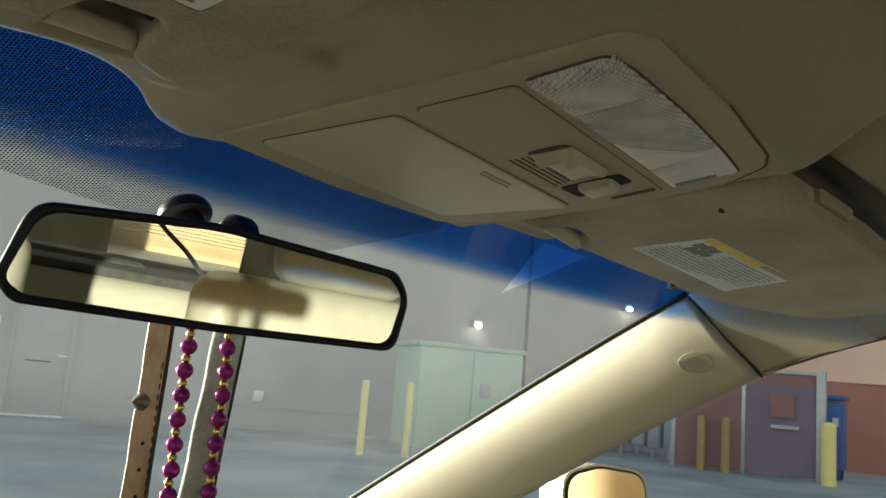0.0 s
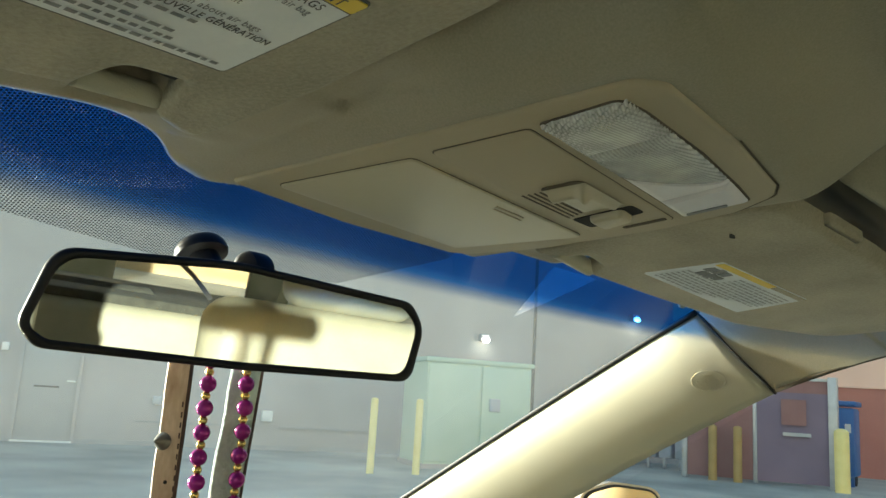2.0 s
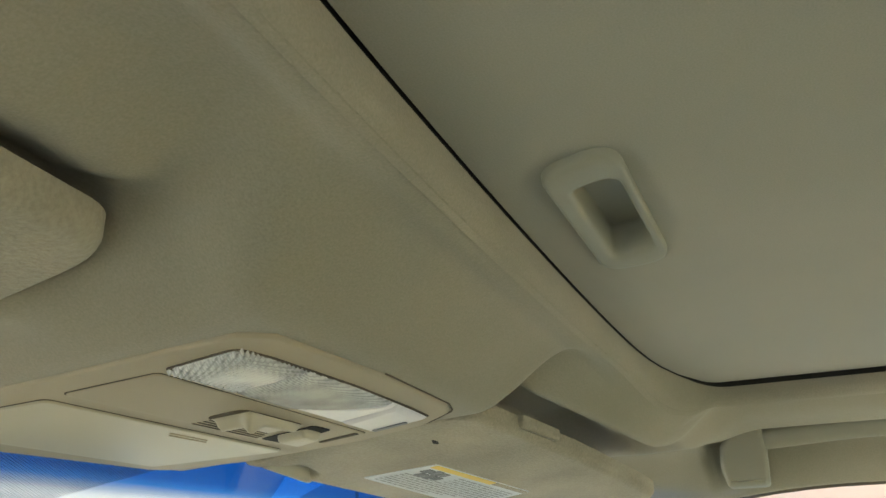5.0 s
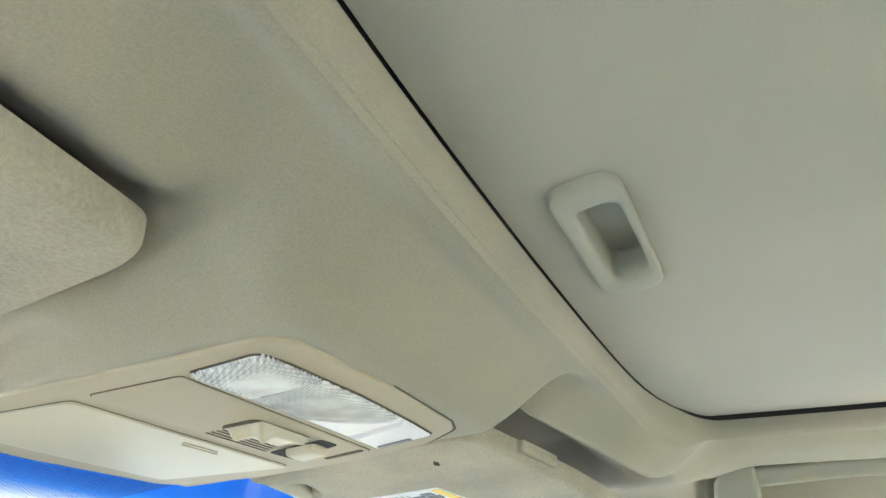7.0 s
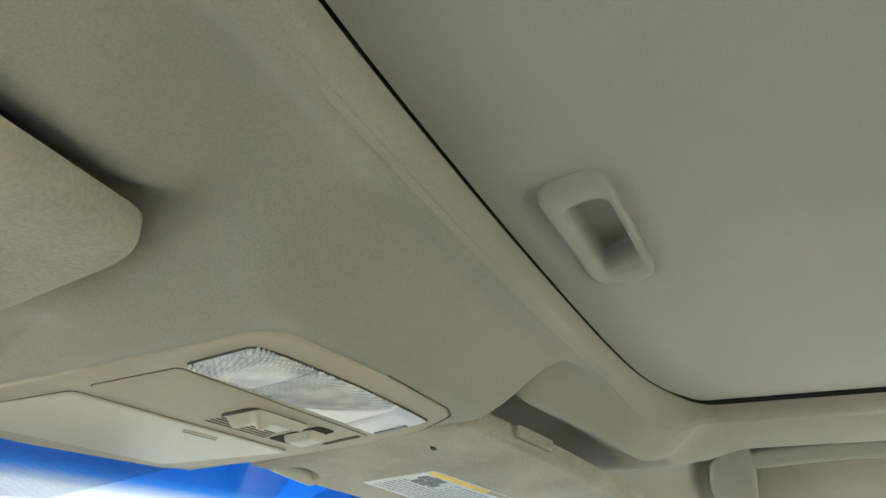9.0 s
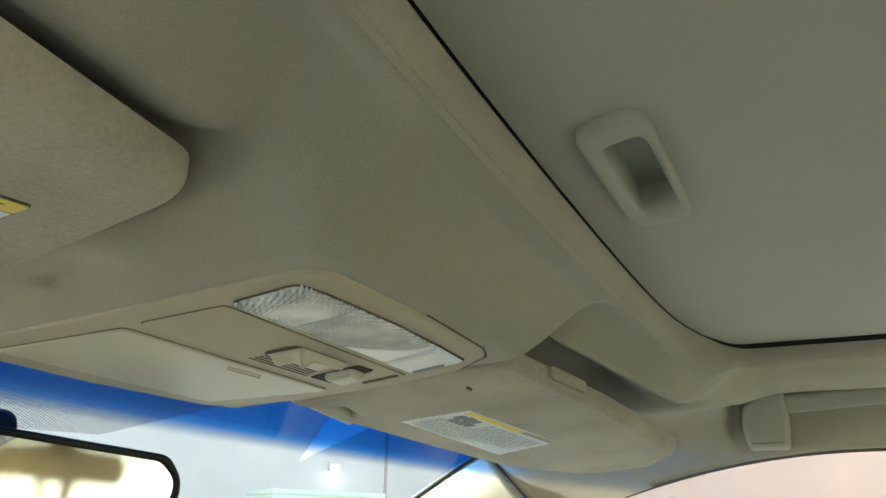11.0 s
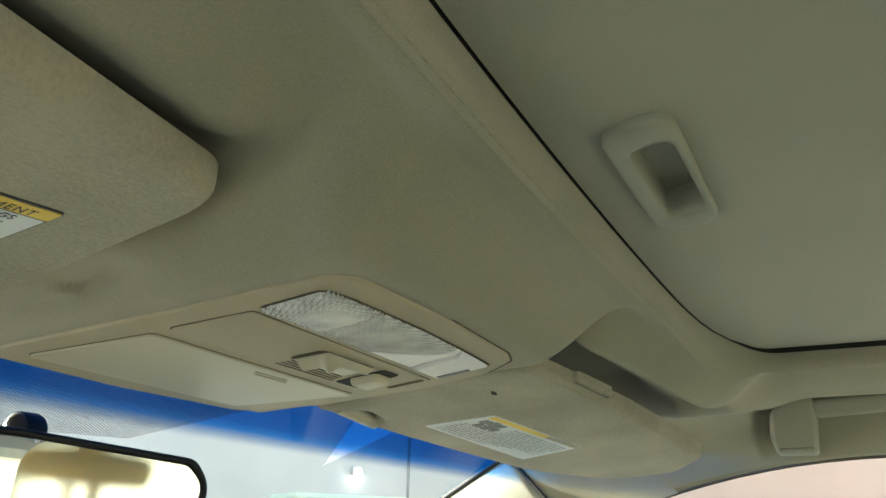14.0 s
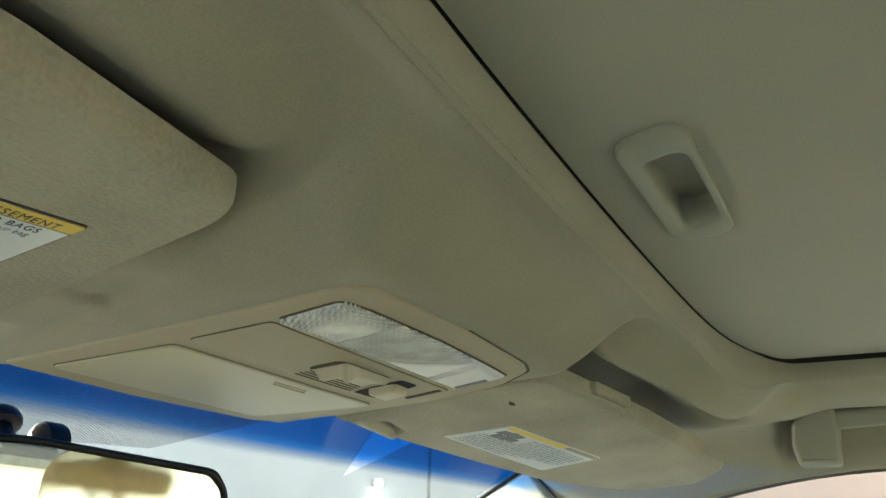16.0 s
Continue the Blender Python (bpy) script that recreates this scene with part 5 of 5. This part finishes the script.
# pale green utility cabinet
GB = Vector((11.40, 7.61, GZ))
m0 = Matrix(((WD.x, -WN.x, 0, GB.x), (WD.y, -WN.y, 0, GB.y), (0, 0, 1, GB.z), (0, 0, 0, 1)))
cab = thing("utility_cabinet", "pale green steel utility cabinet with double doors", "cabinet", at=GB)
q = Matrix.Translation(-GB) @ m0
part("case", box((1.95, 1.2, 1.74), (0, 0.6, 0.91), 0.03, q), M["green_box"], cab)
part("lid", box((2.03, 1.28, 0.08), (0, 0.6, 1.79), 0.02, q), M["green_box"], cab)
part("plinth", box((2.0, 1.25, 0.08), (0, 0.6, 0.04), 0.0, q), M["wall_grey"], cab)
for x in (-0.49, 0.49):
    part("cabinet_door", box((0.93, 0.04, 1.60), (x, -0.01, 0.92), 0.012, q), M["green_box"], cab)
part("handle", box((0.20, 0.06, 0.22), (0.26, -0.05, 1.08), 0.02, q), M["meter"], cab, "pale latch")


def build_bollard(x, y, r, h, material, label):
    b = thing("bollard", label, "bollard", "yellow bollards", at=(x, y, GZ))
    part("post", cyl(r, r, h - r * 0.6, (0, 0, (h - r * 0.6) / 2), seg=20), material, b, smooth=False)
    bm = bmesh.new()
    bmesh.ops.create_uvsphere(bm, u_segments=20, v_segments=10, radius=r, matrix=Matrix.Translation((0, 0, h - r * 0.6)) @ Matrix.Diagonal((1, 1, 0.6, 1)))
    part("cap", bm, material, b, smooth=True)
    return b


build_bollard(9.06, 7.96, 0.055, 1.10, M["yellow"], "thin yellow steel bollard before the grey building")
build_bollard(9.65, 7.56, 0.055, 1.12, M["yellow"], "thin yellow steel bollard before the grey building")
build_bollard(14.90, 2.60, 0.12, 1.05, M["yellow"], "thick yellow steel bollard beside the enclosure gate")
for x, y in ((14.72, 4.70), (14.80, 4.28)):
    build_bollard(x, y, 0.075, 0.98, M["ochre"], "dull ochre steel bollard before the enclosure fence")

# fenced enclosure
fence = thing("screen_fence", "brown and purple screened enclosure fence with steel posts", "fence", at=(15.0, 4.0, GZ))
FO = Vector((15.0, 4.0, GZ))


def fence_panel(name, a, b, z0, z1, material, label="", thick=0.03):
    a, b = Vector((*a, 0)), Vector((*b, 0))
    d = (b - a).normalized()
    n = Vector((-d.y, d.x, 0))
    c = (a + b) / 2
    m = Matrix(((d.x, n.x, 0, c.x), (d.y, n.y, 0, c.y), (0, 0, 1, 0), (0, 0, 0, 1)))
    return part(name, box(((b - a).length, thick, z1 - z0), (0, 0, (z0 + z1) / 2), 0.0, Matrix.Translation(-FO) @ m), material, fence, label)


P0, P1, P2 = (14.79, 5.23), (15.09, 4.05), (15.39, 2.80)
fence_panel("side_panel", P0, P1, GZ + 0.05, GZ + 1.75, M["brown_screen"])
fence_panel("gate_panel", (15.095, 4.03), (15.385, 2.85), GZ + 0.05, GZ + 1.62, M["purple"], "purple-grey gate")
fence_panel("top_panel", (15.11, 4.03), (15.40, 2.85), GZ + 1.62, GZ + 1.84, M["brown_screen"], "", 0.02)
fence_panel("top_rail", P1, P2, GZ + 1.84, GZ + 1.89, M["galv"], "", 0.05)
fence_panel("gate_latch", (15.18, 3.60), (15.28, 3.15), GZ + 0.86, GZ + 0.92, M["galv"], "latch bar", 0.09)
fence_panel("gate_sign", (15.17, 3.62), (15.26, 3.22), GZ + 1.05, GZ + 1.50, M["brown_screen"], "brown plate", 0.06)
for (x, y), r, h in ((P0, 0.05, 1.75), (P1, 0.035, 1.80), (P2, 0.075, 1.92)):
    part("post", box((r * 2, r * 2, h), Vector((x, y, GZ + h / 2)) - FO, 0.01), M["galv"], fence, "galvanised post")

bin_ = thing("recycling_bin", "blue plastic recycling bin behind the enclosure post", "bin", at=(16.75, 3.0, GZ))
part("tub", box((0.6, 0.72, 1.25), (0, 0, 0.80), 0.05), M["blue_bin"], bin_)
part("lid", box((0.66, 0.80, 0.10), (0, 0, 1.50), 0.03), M["blue_bin"], bin_)
part("sticker", box((0.01, 0.10, 0.16), (-0.306, -0.25, 1.05)), M["label_white"], bin_)
for y in (-0.28, 0.28):
    part("wheel", cyl(0.12, 0.12, 0.06, m=Matrix.Translation((0.1, y, 0.12)) @ Matrix.Rotation(radians(90), 4, "X"), seg=16), M["rubber"], bin_)
    part("leg", box((0.08, 0.08, 0.2), (-0.2, y, 0.1)), M["blue_bin"], bin_)

for k in range(5):
    y = 5.75 + 0.34 * k
    mb = thing("meter_box", "grey electricity meter box on a post", "meter box", "meter boxes", at=(16.2, y, GZ))
    part("case", box((0.20, 0.28, 0.66), (0, 0, 0.55), 0.02), M["meter"], mb)
    part("door", box((0.02, 0.24, 0.58), (-0.11, 0, 0.55), 0.006), M["meter"], mb)
    part("post", box((0.06, 0.06, 0.24), (0, 0.05, 0.12), 0.005), M["galv"], mb)

red = thing("pink_building", "building with pink upper wall and maroon lower wall", "building", at=(19.4, 0, GZ))
RO = Vector((19.4, 0, GZ))
rm = Matrix.Translation(Vector((19.72, 2.35, 0)) - RO) @ Matrix.Rotation(math.atan2(0.12, 1.0), 4, "Z")
part("lower_wall", box((0.4, 34.0, 1.92), (0.2, -8.2, GZ + 0.96), 0, rm), M["maroon"], red)
part("upper_wall", box((0.4, 34.0, 4.4), (0.23, -8.2, GZ + 4.12), 0, rm), M["pink"], red)
part("ledge", box((0.10, 34.0, 0.05), (0.02, -8.2, GZ + 1.94), 0, rm), M["pink"], red, "pale ledge")
for k in range(7):
    part("joint", box((0.02, 0.03, 1.9), (-0.004, 3.0 - 4.2 * k + 0.1, GZ + 0.95), 0, rm), M["seam"], red)

# Near-black: the shade of the panels behind the car is in the colour.
M["backdrop_black"] = surface("near_black_backdrop", (0.006, 0.007, 0.004), (0.011, 0.011, 0.008), 3, 0.95, 0.4, 60, spec=0.05)
# sunlit building behind the car, seen in the mirrors
back = thing("tan_building", "sunlit tan stucco building behind the car", "building", at=(0, -16, GZ))
M["tan"] = surface("tan_stucco", (0.34, 0.265, 0.15), (0.40, 0.315, 0.185), 0.8, 0.9, 0.4, 40)
part("wall", box((50, 0.4, 7), (0, 0, 3.5)), M["tan"], back)
part("cornice", box((50.2, 0.7, 0.3), (0, 0, 7.1)), M["tan"], back)

# Added panels and rails that fill the dark areas of the mirror view.
rails = thing("mirror_backdrop", "near-black panels and rails added behind the car for the mirror's dark areas", "fence", at=(0, -12, GZ))
part("tall_panel", box((9.0, 0.2, 2.6), (-3.9, 0, 1.3)), M["backdrop_black"], rails)
part("end_panel", box((0.9, 0.2, 2.6), (3.05, 0, 1.3)), M["backdrop_black"], rails)
for k in range(4):
    part("rail", box((2.0, 0.05, 0.012), (1.6, 0.0, 0.56 + 0.055 * k)), M["shelf"], rails)
